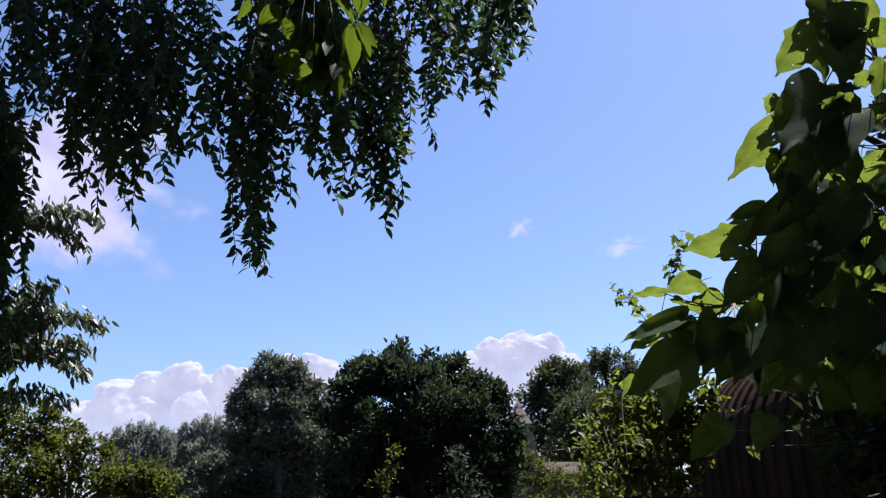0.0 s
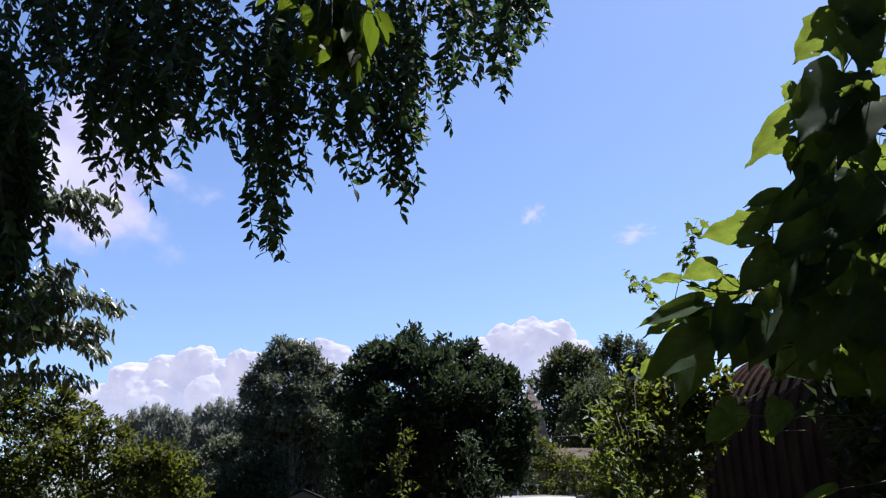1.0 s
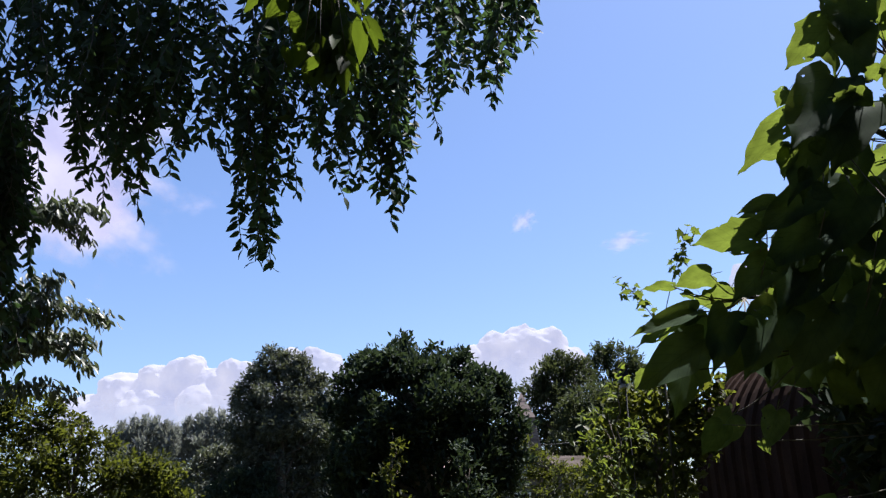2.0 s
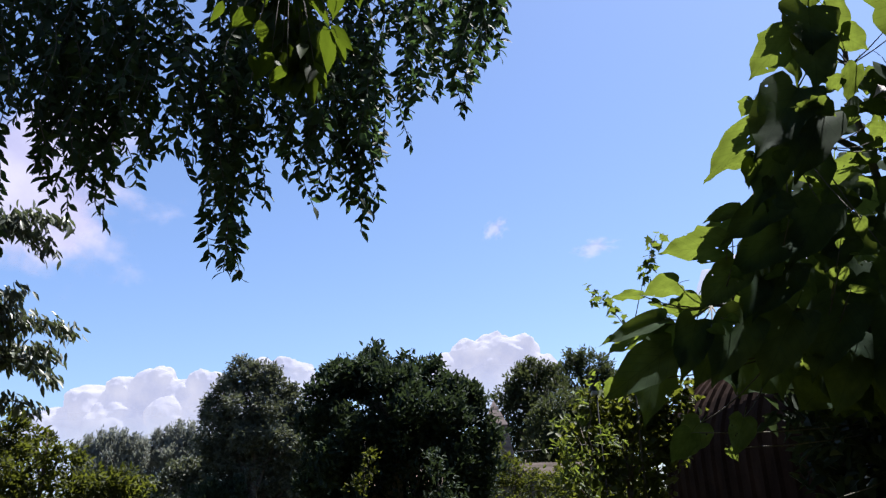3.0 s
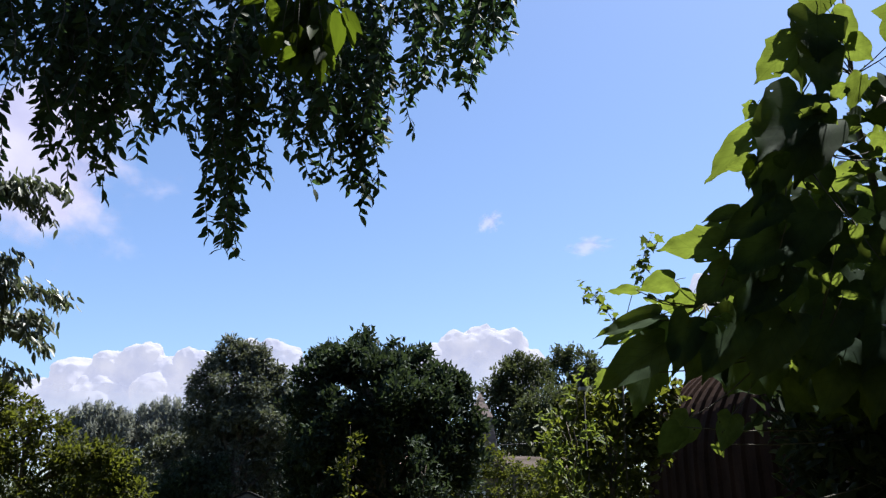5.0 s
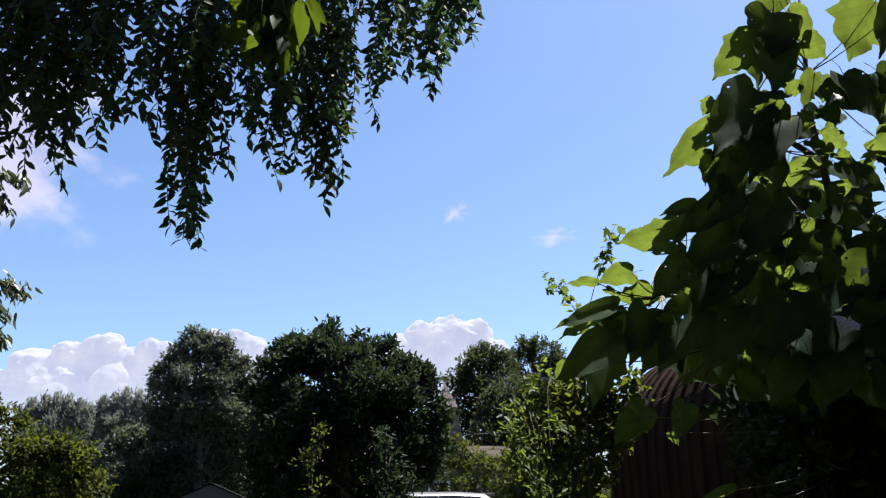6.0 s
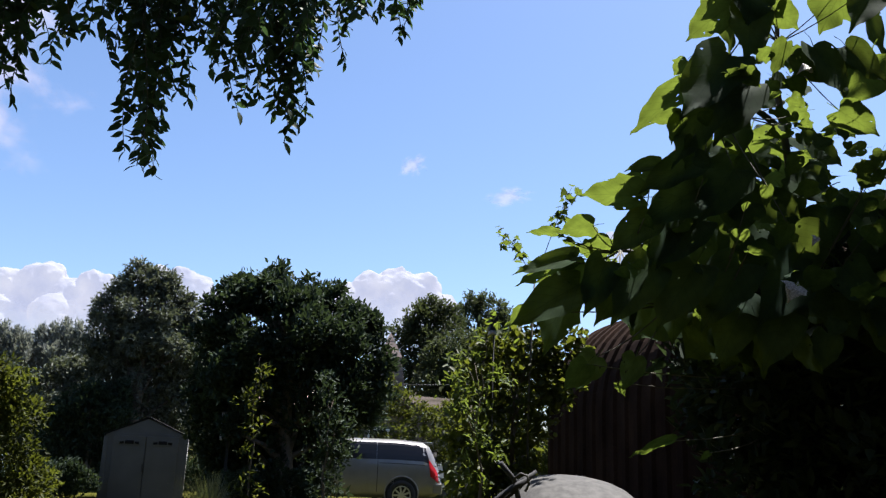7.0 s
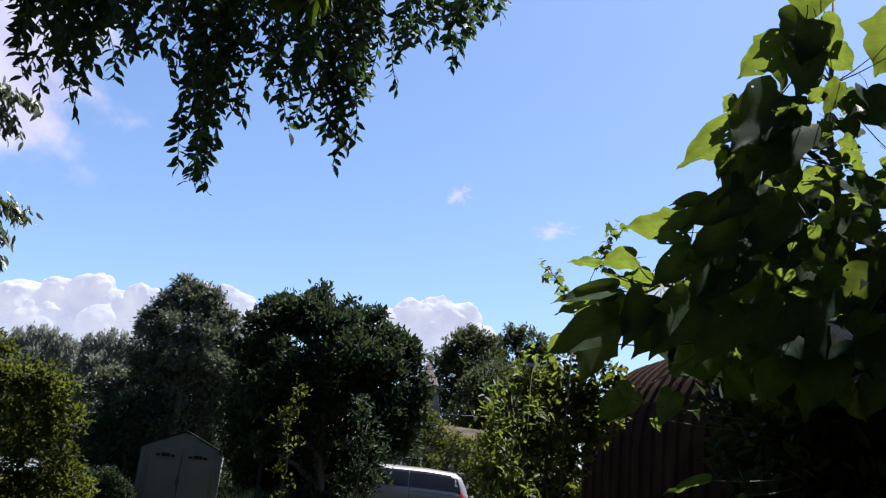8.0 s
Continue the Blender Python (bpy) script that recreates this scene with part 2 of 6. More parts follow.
def mist_surface(name, colour, cover, scale, wide):
    """Thin cloud that thins out from its middle and breaks up into rags; the sheet measures 1 from middle to rim."""
    m = bpy.data.materials.new(name)
    m.use_nodes = True
    n, link = m.node_tree.nodes, m.node_tree.links.new
    b = n["Principled BSDF"]
    b.inputs["Base Color"].default_value = (0.05, 0.05, 0.055, 1)
    b.inputs["Roughness"].default_value, b.inputs["Specular IOR Level"].default_value = 1.0, 0.0
    b.inputs["Emission Strength"].default_value = 1.0
    # Glow replaces scattered sunlight; its greyer patches are shade put into the colour.
    tone, shades = n.new("ShaderNodeTexNoise"), n.new("ShaderNodeValToRGB")
    tone.inputs["Scale"].default_value, tone.inputs["Detail"].default_value = scale * 1.7, 6
    link(n.new("ShaderNodeTexCoord").outputs["Object"], tone.inputs["Vector"])
    shades.color_ramp.elements[0].position, shades.color_ramp.elements[1].position = 0.35, 0.62
    shades.color_ramp.elements[0].color = (colour[0] * 0.66, colour[1] * 0.68, colour[2] * 0.8, 1)
    shades.color_ramp.elements[1].color = (*colour, 1)
    link(tone.outputs["Fac"], shades.inputs[0])
    link(shades.outputs[0], b.inputs["Emission Color"])
    co, rag, far = n.new("ShaderNodeTexCoord"), n.new("ShaderNodeTexNoise"), n.new("ShaderNodeVectorMath")
    rag.inputs["Scale"].default_value, rag.inputs["Detail"].default_value, rag.inputs["Roughness"].default_value = scale, 7, 0.55
    link(co.outputs["Object"], rag.inputs["Vector"])
    far.operation = "LENGTH"
    link(co.outputs["Object"], far.inputs[0])
    less, thick = n.new("ShaderNodeMath"), n.new("ShaderNodeMapRange")
    less.operation = "MULTIPLY_ADD"
    link(rag.outputs["Fac"], less.inputs[0])
    less.inputs[1].default_value = 2.4
    neg = n.new("ShaderNodeMath")
    neg.operation = "MULTIPLY"
    link(far.outputs["Value"], neg.inputs[0])
    neg.inputs[1].default_value = -1.35
    link(neg.outputs[0], less.inputs[2])
    thick.interpolation_type = "SMOOTHSTEP"
    thick.inputs["From Min"].default_value, thick.inputs["From Max"].default_value = 0.35, 0.35 + wide
    thick.inputs["To Max"].default_value = cover
    link(less.outputs[0], thick.inputs["Value"])
    clear, mx = n.new("ShaderNodeBsdfTransparent"), n.new("ShaderNodeMixShader")
    link(thick.outputs[0], mx.inputs[0])
    link(clear.outputs[0], mx.inputs[1])
    link(b.outputs[0], mx.inputs[2])
    link(mx.outputs[0], n["Material Output"].inputs["Surface"])
    return m


CLOUD = cloud_surface("cumulus", 1.0, 0.215)
SOFT_CLOUD = mist_surface("soft_cloud", (0.235, 0.225, 0.27), 0.95, 1.3, 0.4)
WISP = mist_surface("thin_cloud", (0.22, 0.22, 0.26), 0.6, 1.8, 0.8)


# ---- mesh helpers ----
def part(name, bm, material, parent=None, label="", smooth=False):
    """Links a bmesh as one mesh object, under a thing or a part if one is given."""
    me = bpy.data.meshes.new(name)
    bm.to_mesh(me)
    bm.free()
    me.materials.append(material)
    if smooth:
        me.polygons.foreach_set("use_smooth", [True] * len(me.polygons))
    ob = new(name, me)
    ob.parent = parent
    return tagged(ob, label)


def mesh_part(name, verts, faces, material, parent=None, label="", smooth=False):
    me = bpy.data.meshes.new(name)
    me.from_pydata(verts, [], faces)
    me.materials.append(material)
    if smooth:
        me.polygons.foreach_set("use_smooth", [True] * len(me.polygons))
    ob = new(name, me)
    ob.parent = parent
    return tagged(ob, label)


def thing(name, at, label, category, group="", kind=""):
    e = new(name)
    e.empty_display_size = 0.2
    e.location = at
    return tagged(e, label, category, group, kind)


def add_box(bm, x0, x1, y0, y1, z0, z1, bevel=0.0):
    m = Matrix.LocRotScale(((x0 + x1) / 2, (y0 + y1) / 2, (z0 + z1) / 2), None, (x1 - x0, y1 - y0, z1 - z0))
    made = bmesh.ops.create_cube(bm, size=1, matrix=m)
    if bevel:
        edges = list({e for v in made["verts"] for e in v.link_edges})
        bmesh.ops.bevel(bm, geom=edges, offset=bevel, segments=2, affect="EDGES", profile=0.6)
    return bm


def box(x0, x1, y0, y1, z0, z1, bevel=0.004):
    return add_box(bmesh.new(), x0, x1, y0, y1, z0, z1, bevel)


def tube(points, radii, sides=8):
    """A tapered tube along points, as a bmesh."""
    bm = bmesh.new()
    add_tube(bm, points, radii, sides)
    return bm


def add_tube(bm, points, radii, sides=8):
    pts = [Vector(p) for p in points]
    rings = []
    for i, p in enumerate(pts):
        d = (pts[min(i + 1, len(pts) - 1)] - pts[max(i - 1, 0)]).normalized()
        u = d.cross(Vector((0.13, 0.31, 0.94)))
        if u.length < 0.1:
            u = d.cross(Vector((1, 0, 0)))
        u.normalize()
        w = d.cross(u)
        r = radii[i] if isinstance(radii, (list, tuple)) else radii
        rings.append([bm.verts.new(p + (u * math.cos(t) + w * math.sin(t)) * r) for t in np.linspace(0, 2 * math.pi, sides, endpoint=False)])
    for p, q in zip(rings, rings[1:]):
        for i in range(sides):
            bm.faces.new((p[i], p[(i + 1) % sides], q[(i + 1) % sides], q[i]))
    bm.faces.new(rings[0][::-1])
    bm.faces.new(rings[-1])


def bend(start, end, sag, steps=8, wobble=0.0, rng=random):
    """Points from start to end on an arc that sags (or rises) by sag in the middle."""
    s, e = Vector(start), Vector(end)
    out = []
    for i in range(steps + 1):
        t = i / steps
        p = s.lerp(e, t)
        p.z -= sag * 4 * t * (1 - t)
        if 0 < i < steps and wobble:
            p += Vector((rng.uniform(-1, 1), rng.uniform(-1, 1), rng.uniform(-1, 1))) * wobble
        out.append(p)
    return out


def unit(v):
    return v / np.maximum(np.linalg.norm(v, axis=1, keepdims=True), 1e-9)


def leaf_cloud(name, pos, along, flat, length, width, material, parent, fold=0.25, kind="stuff", label="", fine=False):
    """Many leaves as one mesh: each a folded blade of two quads from its stalk to its tip; fine ones have four quads, a rounder rim and a drawn-out tip."""
    pos, along, flat = np.asarray(pos), unit(np.asarray(along)), unit(np.asarray(flat))
    side = unit(np.cross(along, flat))
    up = np.cross(side, along)
    L, W = np.asarray(length)[:, None], np.asarray(width)[:, None]
    shape = [(0, 0, 0), (0.32, 0.5, fold), (0.68, 0.36, fold * 0.7), (1, 0, -0.12), (0.68, -0.36, fold * 0.7), (0.32, -0.5, fold)]
    quads = [[0, 1, 2, 3], [0, 3, 4, 5]]
    if fine:
        shape = [(0, 0, 0), (0.16, 0.32, fold * 0.7), (0.42, 0.5, fold), (0.72, 0.34, fold * 0.5), (1, 0, -0.25), (0.45, 0, 0.06), (0.72, -0.34, fold * 0.5), (0.42, -0.5, fold), (0.16, -0.32, fold * 0.7)]
        quads = [[0, 1, 2, 5], [5, 2, 3, 4], [0, 5, 7, 8], [5, 4, 6, 7]]
    v = np.stack([pos + along * L * a + side * W * b + up * W * c for a, b, c in shape], 1).reshape(-1, 3)
    base = np.arange(len(pos))[:, None] * len(shape)
    f = np.concatenate([base + q for q in quads]).astype(np.int32)
    me = bpy.data.meshes.new(name)
    me.vertices.add(len(v))
    me.vertices.foreach_set("co", v.ravel())
    me.loops.add(f.size)
    me.loops.foreach_set("vertex_index", f.ravel())
    me.polygons.add(len(f))
    me.polygons.foreach_set("loop_start", np.arange(len(f), dtype=np.int32) * 4)
    me.update(calc_edges=True)
    me.validate()
    me.materials.append(material)
    ob = new(name, me)
    ob.parent = parent
    return tagged(ob, label, kind=kind)


def crown_points(blobs, count, rng, depth=0.8, shell=0.6):
    """Points in a crown of lumps (x, z, r): most near the lumps' outer skin. Returns places and outward ways."""
    blobs = np.array([tuple(b) + (0.0,) * (4 - len(b)) for b in blobs], float)
    weight = blobs[:, 2] ** 1.7
    pick = rng.choice(len(blobs), count, p=weight / weight.sum())
    d = unit(rng.normal(size=(count, 3)))
    r = np.where(rng.random(count) < shell, rng.uniform(0.82, 1.05, count), rng.random(count) ** 0.5 * 0.85)
    b = blobs[pick]
    y = b[:, 3]
    c = np.stack([b[:, 0], np.zeros(count) + y, b[:, 1]], 1)
    p = c + d * (r * b[:, 2])[:, None] * np.array([1, depth, 0.92])
    return p, d


def tree(name, at, blobs, count, leaf, material, label, seed, trunk=0.12, up=0.5, tuft=6, depth=0.8, limbs=True, droop=0.0, ground=0.0, ratio=0.42, spread=0.7, undercut=0.0, clumps=6, reach=0.95):
    """A tree or bush: a tapered trunk, limbs to its lumps, and leaves in tufts on the lumps. Lumps are (x, z, r[, y]) from the trunk's foot."""
    rng = np.random.RandomState(seed)
    t = thing(name, at, label, name.split("_")[-1])
    if undercut:   # the lower lumps stand back under the crown
        high = 0.62 * max(q[1] for q in blobs)
        blobs = [(q[0], q[1], q[2], (q[3] if len(q) > 3 else 0.0) + undercut * max(0.0, 1 - q[1] / high)) for q in blobs]
    core = list(blobs)
    if reach > 1:   # an open crown: its clumps stand clear of the lumps
        blobs = [(q[0], q[1], q[2] * (0.88 if q[1] > 0.6 * max(c[1] for c in core) else 1.0)) + tuple(q[3:]) for q in core]
    for q in core:
        for _ in range(clumps if q[1] > 0.5 * max(c[1] for c in core) else 5):
            a, e, k = rng.uniform(0, 2 * math.pi), rng.uniform(-0.3, 1.3), rng.uniform(0.22, 0.42)
            blobs = blobs + [(q[0] + math.cos(a) * math.cos(e) * q[2] * reach, q[1] + math.sin(e) * q[2] * reach, q[2] * k, (q[3] if len(q) > 3 else 0.0) + math.sin(a) * math.cos(e) * q[2] * 0.8)]
    top = max(b[1] for b in blobs)
    bm = bmesh.new()
    mid = core
    cx = sum(b[0] * b[2] for b in mid) / sum(b[2] for b in mid)
    spine = [Vector((cx * k ** 1.5 + rng.uniform(-0.05, 0.05), rng.uniform(-0.05, 0.05), top * 0.85 * k + ground)) for k in np.linspace(0, 1, 8)]
    spine[0] = Vector((0, 0, ground - 0.05))
    add_tube(bm, spine, [trunk * (1.25 - k) for k in np.linspace(0, 1.05, 8)], 9)
    part("trunk", bm, BARK, t, smooth=True)
    if limbs:
        for b in core:
            y = b[3] if len(b) > 3 else 0.0
            k = max(0.15, min(0.9, (b[1] - b[2] * 0.9) / (top * 0.85)))
            i = min(6, int(k * 7))
            part("limb", tube(bend(spine[i], (b[0], y, b[1] + b[2] * 0.3), -0.12 * b[2], 5, 0.04), [trunk * 0.45 * (1 - 0.16 * j) for j in range(6)], 6), BARK, t, smooth=True)
    n = count // tuft
    c, d = crown_points(blobs, n, rng, depth)
    lean = unit(d * 0.7 + np.array([0, 0, up]) + rng.normal(size=d.shape) * 0.35)
    p = np.repeat(c, tuft, 0) + rng.normal(size=(n * tuft, 3)) * leaf * 0.45
    al = unit(np.repeat(lean, tuft, 0) + rng.normal(size=(n * tuft, 3)) * spread - np.array([0, 0, droop]))
    fl = unit(rng.normal(size=al.shape) * 0.6 + np.array([0, 0, 1.0]))
    size = leaf * rng.uniform(0.65, 1.25, n * tuft)
    leaf_cloud("crown", p, al, fl, size, size * ratio, material, t)
    return t


# ---- ground ----
def ground_sheet():
    xs = np.concatenate([[-3000, -600, -150], np.linspace(-40, 40, 81), [150, 600, 3000]])
    ys = np.concatenate([[-3000, -400, -60], np.linspace(-15, 60, 76), [150, 600, 4000]])
    verts = []
    for y in ys:
        for x in xs:
            near = abs(x) < 41 and -16 < y < 61
            z = 0.05 * noise.noise(Vector((x * 0.25, y * 0.25, 0))) - 0.03 if near else -0.03
            verts.append((x, y, z))
    w = len(xs)
    faces = [(j * w + i, j * w + i + 1, (j + 1) * w + i + 1, (j + 1) * w + i) for j in range(len(ys) - 1) for i in range(w - 1)]
    return tagged(mesh_part("ground", verts, faces, LAWN, smooth=True), "mown summer lawn, dry yellow-green patches", "lawn", kind="structure")


ground_sheet()


# Unseen walls behind and beside the viewpoint, added to block low skylight.
def closing_wall(name, x0, x1, y0, y1, height):
    return tagged(part(name, box(x0, x1, y0, y1, -0.1, height, 0.02), DARK_WALL), "plain dark weathered wall, unseen, added to close the yard and block skylight", "wall", kind="structure")


closing_wall("unseen_wall_south", -13.0, 10.0, -4.6, -4.3, 8.0)
closing_wall("unseen_wall_east", 9.6, 9.9, -4.2, 16.0, 5.5)
closing_wall("unseen_wall_west", -13.0, -12.7, -4.2, 9.0, 6.0)


def grass_patch(name, x0, x1, y0, y1, count, height, seed, label):
    rng = np.random.RandomState(seed)
    p = np.stack([rng.uniform(x0, x1, count), rng.uniform(y0, y1, count), np.full(count, -0.04)], 1)
    keep = np.array([noise.noise(Vector((q[0] * 0.7, q[1] * 0.7, 3))) > -0.25 for q in p])
    p = p[keep]
    al = unit(rng.normal(size=p.shape) * 0.35 + np.array([0, 0, 1.0]))
    size = height * rng.uniform(0.5, 1.3, len(p))
    ob = leaf_cloud(name, p, al, rng.normal(size=p.shape), size, np.full(len(p), 0.012), BLADE, None)
    return tagged(ob, label, "grass")


grass_patch("lawn_grass", -9, 6, 12, 24, 26000, 0.1, 5, "uneven lawn grass, sunlit yellow-green blades")


# ---- sky: clouds ----
def cloud(name, at, lumps, material, seed, label, flat=1.0):
    """A cumulus: a heap of overlapping billows with smaller billows on them, lit by the sun and by its material's own
    glow. Lumps are (x, z, r).
    """
    rng = random.Random(seed)
    bm = bmesh.new()
    heap = []
    for x, z, r in lumps:
        heap.append((x, 0, z, r))
        for _ in range(13 if r > 20 else 5):
            a, b = rng.uniform(0, 2 * math.pi), rng.uniform(-0.2, 1.0)
            k = r * rng.uniform(0.22, 0.58)
            heap.append((x + math.cos(a) * r * 0.7 * math.cos(b), math.sin(a) * r * 0.7, z + math.sin(b) * r * 0.7, k))
    for x, y, z, r in heap:
        made = bmesh.ops.create_icosphere(bm, subdivisions=3, radius=r, matrix=Matrix.Translation((x, y, z)) @ Matrix.Diagonal((1, 1, flat, 1)))
        for v in made["verts"]:
            q = v.co / (r * 0.55) + Vector((seed, 0, 0))
            v.co += (v.co - Vector((x, y, z))).normalized() * r * (0.24 * noise.noise(q) + 0.14 * noise.noise(q * 2.3) + 0.08 * noise.noise(q * 5.1))
    ob = part(name, bm, material, None, label, True)
    ob.location = at
    merge = ob.modifiers.new("merge", "REMESH")
    merge.mode, merge.voxel_size, merge.use_smooth_shade = "VOXEL", 2.6, True
    soften = ob.modifiers.new("soften", "SMOOTH")
    soften.factor, soften.iterations = 0.5, 1
    return tagged(ob, label, "cloud", "clouds in the sky", "structure")


cloud("cloud", (-480, 1500, 150), [(-225, -10, 50), (-195, 15, 42), (-165, 30, 48), (-105, 75, 44), (-45, 85, 42), (5, 98, 44), (60, 75, 44), (105, 88, 42), (150, 60, 40), (-60, 25, 60), (50, 20, 65), (-150, -15, 55), (130, 10, 55)], CLOUD, 3, "bank of bright white heaped summer cloud")
cloud("cloud", (-235, 1500, 215), [(-45, 55, 32), (0, 60, 24), (25, 45, 30), (50, 12, 34), (10, 5, 40)], CLOUD, 7, "small white heaped cloud between the treetops")
cloud("cloud", (150, 1500, 196), [(-80, 55, 40), (-42, 84, 38), (2, 90, 42), (45, 80, 42), (82, 45, 40), (0, 35, 55), (45, 15, 50), (-40, 15, 50)], CLOUD, 11, "rounded white cumulus cloud behind the trees")
cloud("cloud", (715, 1500, 385), [(-120, 10, 34), (-70, 30, 38), (-20, 20, 36), (40, 32, 40), (90, 8, 38), (140, -8, 34), (0, -15, 45), (80, -25, 42), (-80, -20, 40)], CLOUD, 31, "white heaped cloud behind the big-leaved sapling")


def thin_cloud(at, half_x, half_z, lean, material, label):
    """A shallow bowed sheet of thin cloud."""
    bm = bmesh.new()
    bmesh.ops.create_grid(bm, x_segments=24, y_segments=24, size=1.3, matrix=Matrix.Rotation(radians(90), 4, "X"))
    for v in bm.verts:
        v.co.y = 0.25 * (v.co.x ** 2 + v.co.z ** 2) + 0.1 * noise.noise(v.co * 2)
    ob = part("cloud", bm, material, None, label, True)
    ob.matrix_basis = Matrix.Translation(at) @ Matrix.Rotation(radians(lean), 4, "Y") @ Matrix.Diagonal((half_x, half_x, half_z, 1))
    return tagged(ob, label, "cloud", "clouds in the sky", "structure")


thin_cloud((-735, 1500, 705), 440, 330, 30, SOFT_CLOUD, "soft lavender-grey cloud behind the hanging branches")
thin_cloud((178, 1500, 540), 34, 46, 35, WISP, "tiny white wisp of cloud")
thin_cloud((372, 1500, 494), 74, 32, -5, WISP, "thin faint streak of cloud")


# ---- trees and bushes of the middle distance ----
tree("dark_tree", (-0.4, 17.0, 0), [(-0.4, 4.58, 0.52), (0.15, 4.45, 0.48), (-0.9, 4.5, 0.45), (-1.35, 4.2, 0.42), (0.75, 4.32, 0.45), (1.25, 4.12, 0.38), (1.6, 3.9, 0.32), (1.78, 3.5, 0.26), (1.82, 3.1, 0.26), (1.78, 2.6, 0.3), (1.7, 2.1, 0.32), (-1.5, 3.55, 0.45), (0.2, 3.6, 0.95, -0.3), (1.05, 3.1, 0.7),
     (-0.7, 2.9, 0.95, -0.2), (0.55, 2.4, 0.95, -0.2), (-1.4, 2.5, 0.55), (-1.2, 1.8, 0.75), (-0.3, 1.5, 0.9, -0.3), (0.75, 1.5, 0.6), (-1.2, 0.9, 0.65), (0.2, 0.75, 0.7, -0.2), (1.2, 2.3, 0.4), (-0.6, 2.2, 0.9, 0.6), (0.1, 2.9, 0.9, 0.6), (-1.1, 3.0, 0.6, 0.4), (-0.9, 1.4, 0.8, 0.6), (0.5, 1.5, 0.8, 0.6), (-1.1, 1.75, 0.22, -1.15), (-0.92, 2.08, 0.17, -0.95), (-0.94, 4.2, 0.4, 0.1)], 57000, 0.13, DARK_LEAF,
     "dense dark-green broadleaf tree with foliage to the ground", 31, 0.16, 1.0, 7, ratio=0.45, undercut=1.6, clumps=9, reach=1.02)
tree("side_shrub", (-1.8, 19.0, 0), [(-0.4, 4.0, 0.28), (-0.05, 3.85, 0.3), (0.25, 3.6, 0.38), (-0.5, 3.4, 0.38), (0.0, 3.0, 0.5), (-0.3, 2.5, 0.5), (0.2, 2.2, 0.55), (-0.2, 1.6, 0.6), (0.1, 0.8, 0.6)], 9000, 0.13, FAR_LEAF,
     "upright dark green shrub between the dark tree and the shed", 36, 0.05, 1.2, 6, ratio=0.34, undercut=0.8)
tree("grey_tree", (-5.3, 27.0, 0), [(-0.35, 6.55, 0.45), (0.25, 6.4, 0.45), (0.75, 6.05, 0.5), (-0.8, 5.9, 0.5), (-1.15, 5.3, 0.5), (-1.38, 5.0, 0.26), (1.2, 5.5, 0.5), (1.55, 4.9, 0.4), (0.1, 5.3, 1.1), (-0.7, 4.2, 1.0), (0.9, 4.2, 1.0), (1.6, 4.1, 0.5), (-1.1, 4.0, 0.5), (-0.9, 3.2, 0.8), (0.1, 3.0, 1.2),
     (1.3, 2.8, 0.9), (-0.7, 2.0, 1.0), (0.9, 1.7, 1.0), (-0.2, 0.9, 1.0), (2.2, 1.6, 0.9), (-1.6, 1.6, 0.9), (0.0, 4.6, 1.0, 0.7), (-0.4, 3.6, 1.1, 0.7), (0.6, 3.4, 1.1, 0.7), (0.0, 2.2, 1.2, 0.8)], 74000, 0.13, GREY_LEAF, "tall grey-green tree behind the garden shed", 37, 0.18, 0.35, 7, droop=0.3, undercut=2.2, clumps=11, reach=1.03)
tree("far_tree", (7.0, 40.0, 0), [(-2.4, 7.0, 0.8), (-1.7, 7.7, 0.8), (-0.9, 8.1, 0.75), (-0.2, 7.4, 0.9), (-1.6, 6.3, 1.1), (-2.6, 5.6, 0.8), (-0.8, 5.2, 1.4), (-2, 4, 1.4), (-0.2, 3.4, 1.5), (-1.5, 2, 1.5)], 18000, 0.21, FAR_LEAF,
     "distant broadleaf tree with open feathery top", 41, 0.22, 0.5, 6)
tree("far_tree", (9.2, 44.0, 0), [(-0.4, 9.4, 0.7), (0.5, 8.9, 0.9), (-0.9, 8.5, 0.8), (1.4, 8.2, 0.9), (-1.4, 7.4, 1.0), (0.3, 7.4, 1.3), (1.7, 6.6, 1.2), (-0.6, 5.8, 1.5), (1.2, 4.8, 1.6), (-1, 3.8, 1.6), (0.6, 2.4, 1.7)], 20000, 0.21, FAR_LEAF,
     "distant tree with layered feathery branches", 43, 0.24, 0.4, 6)
def spires(tops):
    """Lumps of a tree with upright spiky shoots: each shoot is a column of lumps that narrows upwards."""
    return [(x + lean * k, z - h * (1 - k), 0.5 - 0.34 * k) for x, z, h, lean in tops for k in (0.0, 0.3, 0.55, 0.78, 1.0)]


tree("far_tree", (-16.3, 45.0, 0), spires([(-1.4, 6.2, 1.2, -0.4), (-1.0, 6.6, 1.3, -0.25), (-0.5, 6.85, 1.3, -0.1), (0.0, 6.9, 1.3, 0.0), (0.45, 6.8, 1.3, 0.15), (0.95, 6.6, 1.2, 0.3), (1.3, 6.2, 1.1, 0.4)]) + [(-0.9, 4.9, 0.85), (-0.1, 5.2, 0.95), (0.7, 4.9, 0.85), (-0.7, 3.6, 1.2), (0.6, 3.6, 1.2), (0.0, 2.4, 1.3), (0.4, 1.4, 1.2)], 30000, 0.22, HAZE_TINTED_LEAF,
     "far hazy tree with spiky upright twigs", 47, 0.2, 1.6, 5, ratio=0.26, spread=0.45)
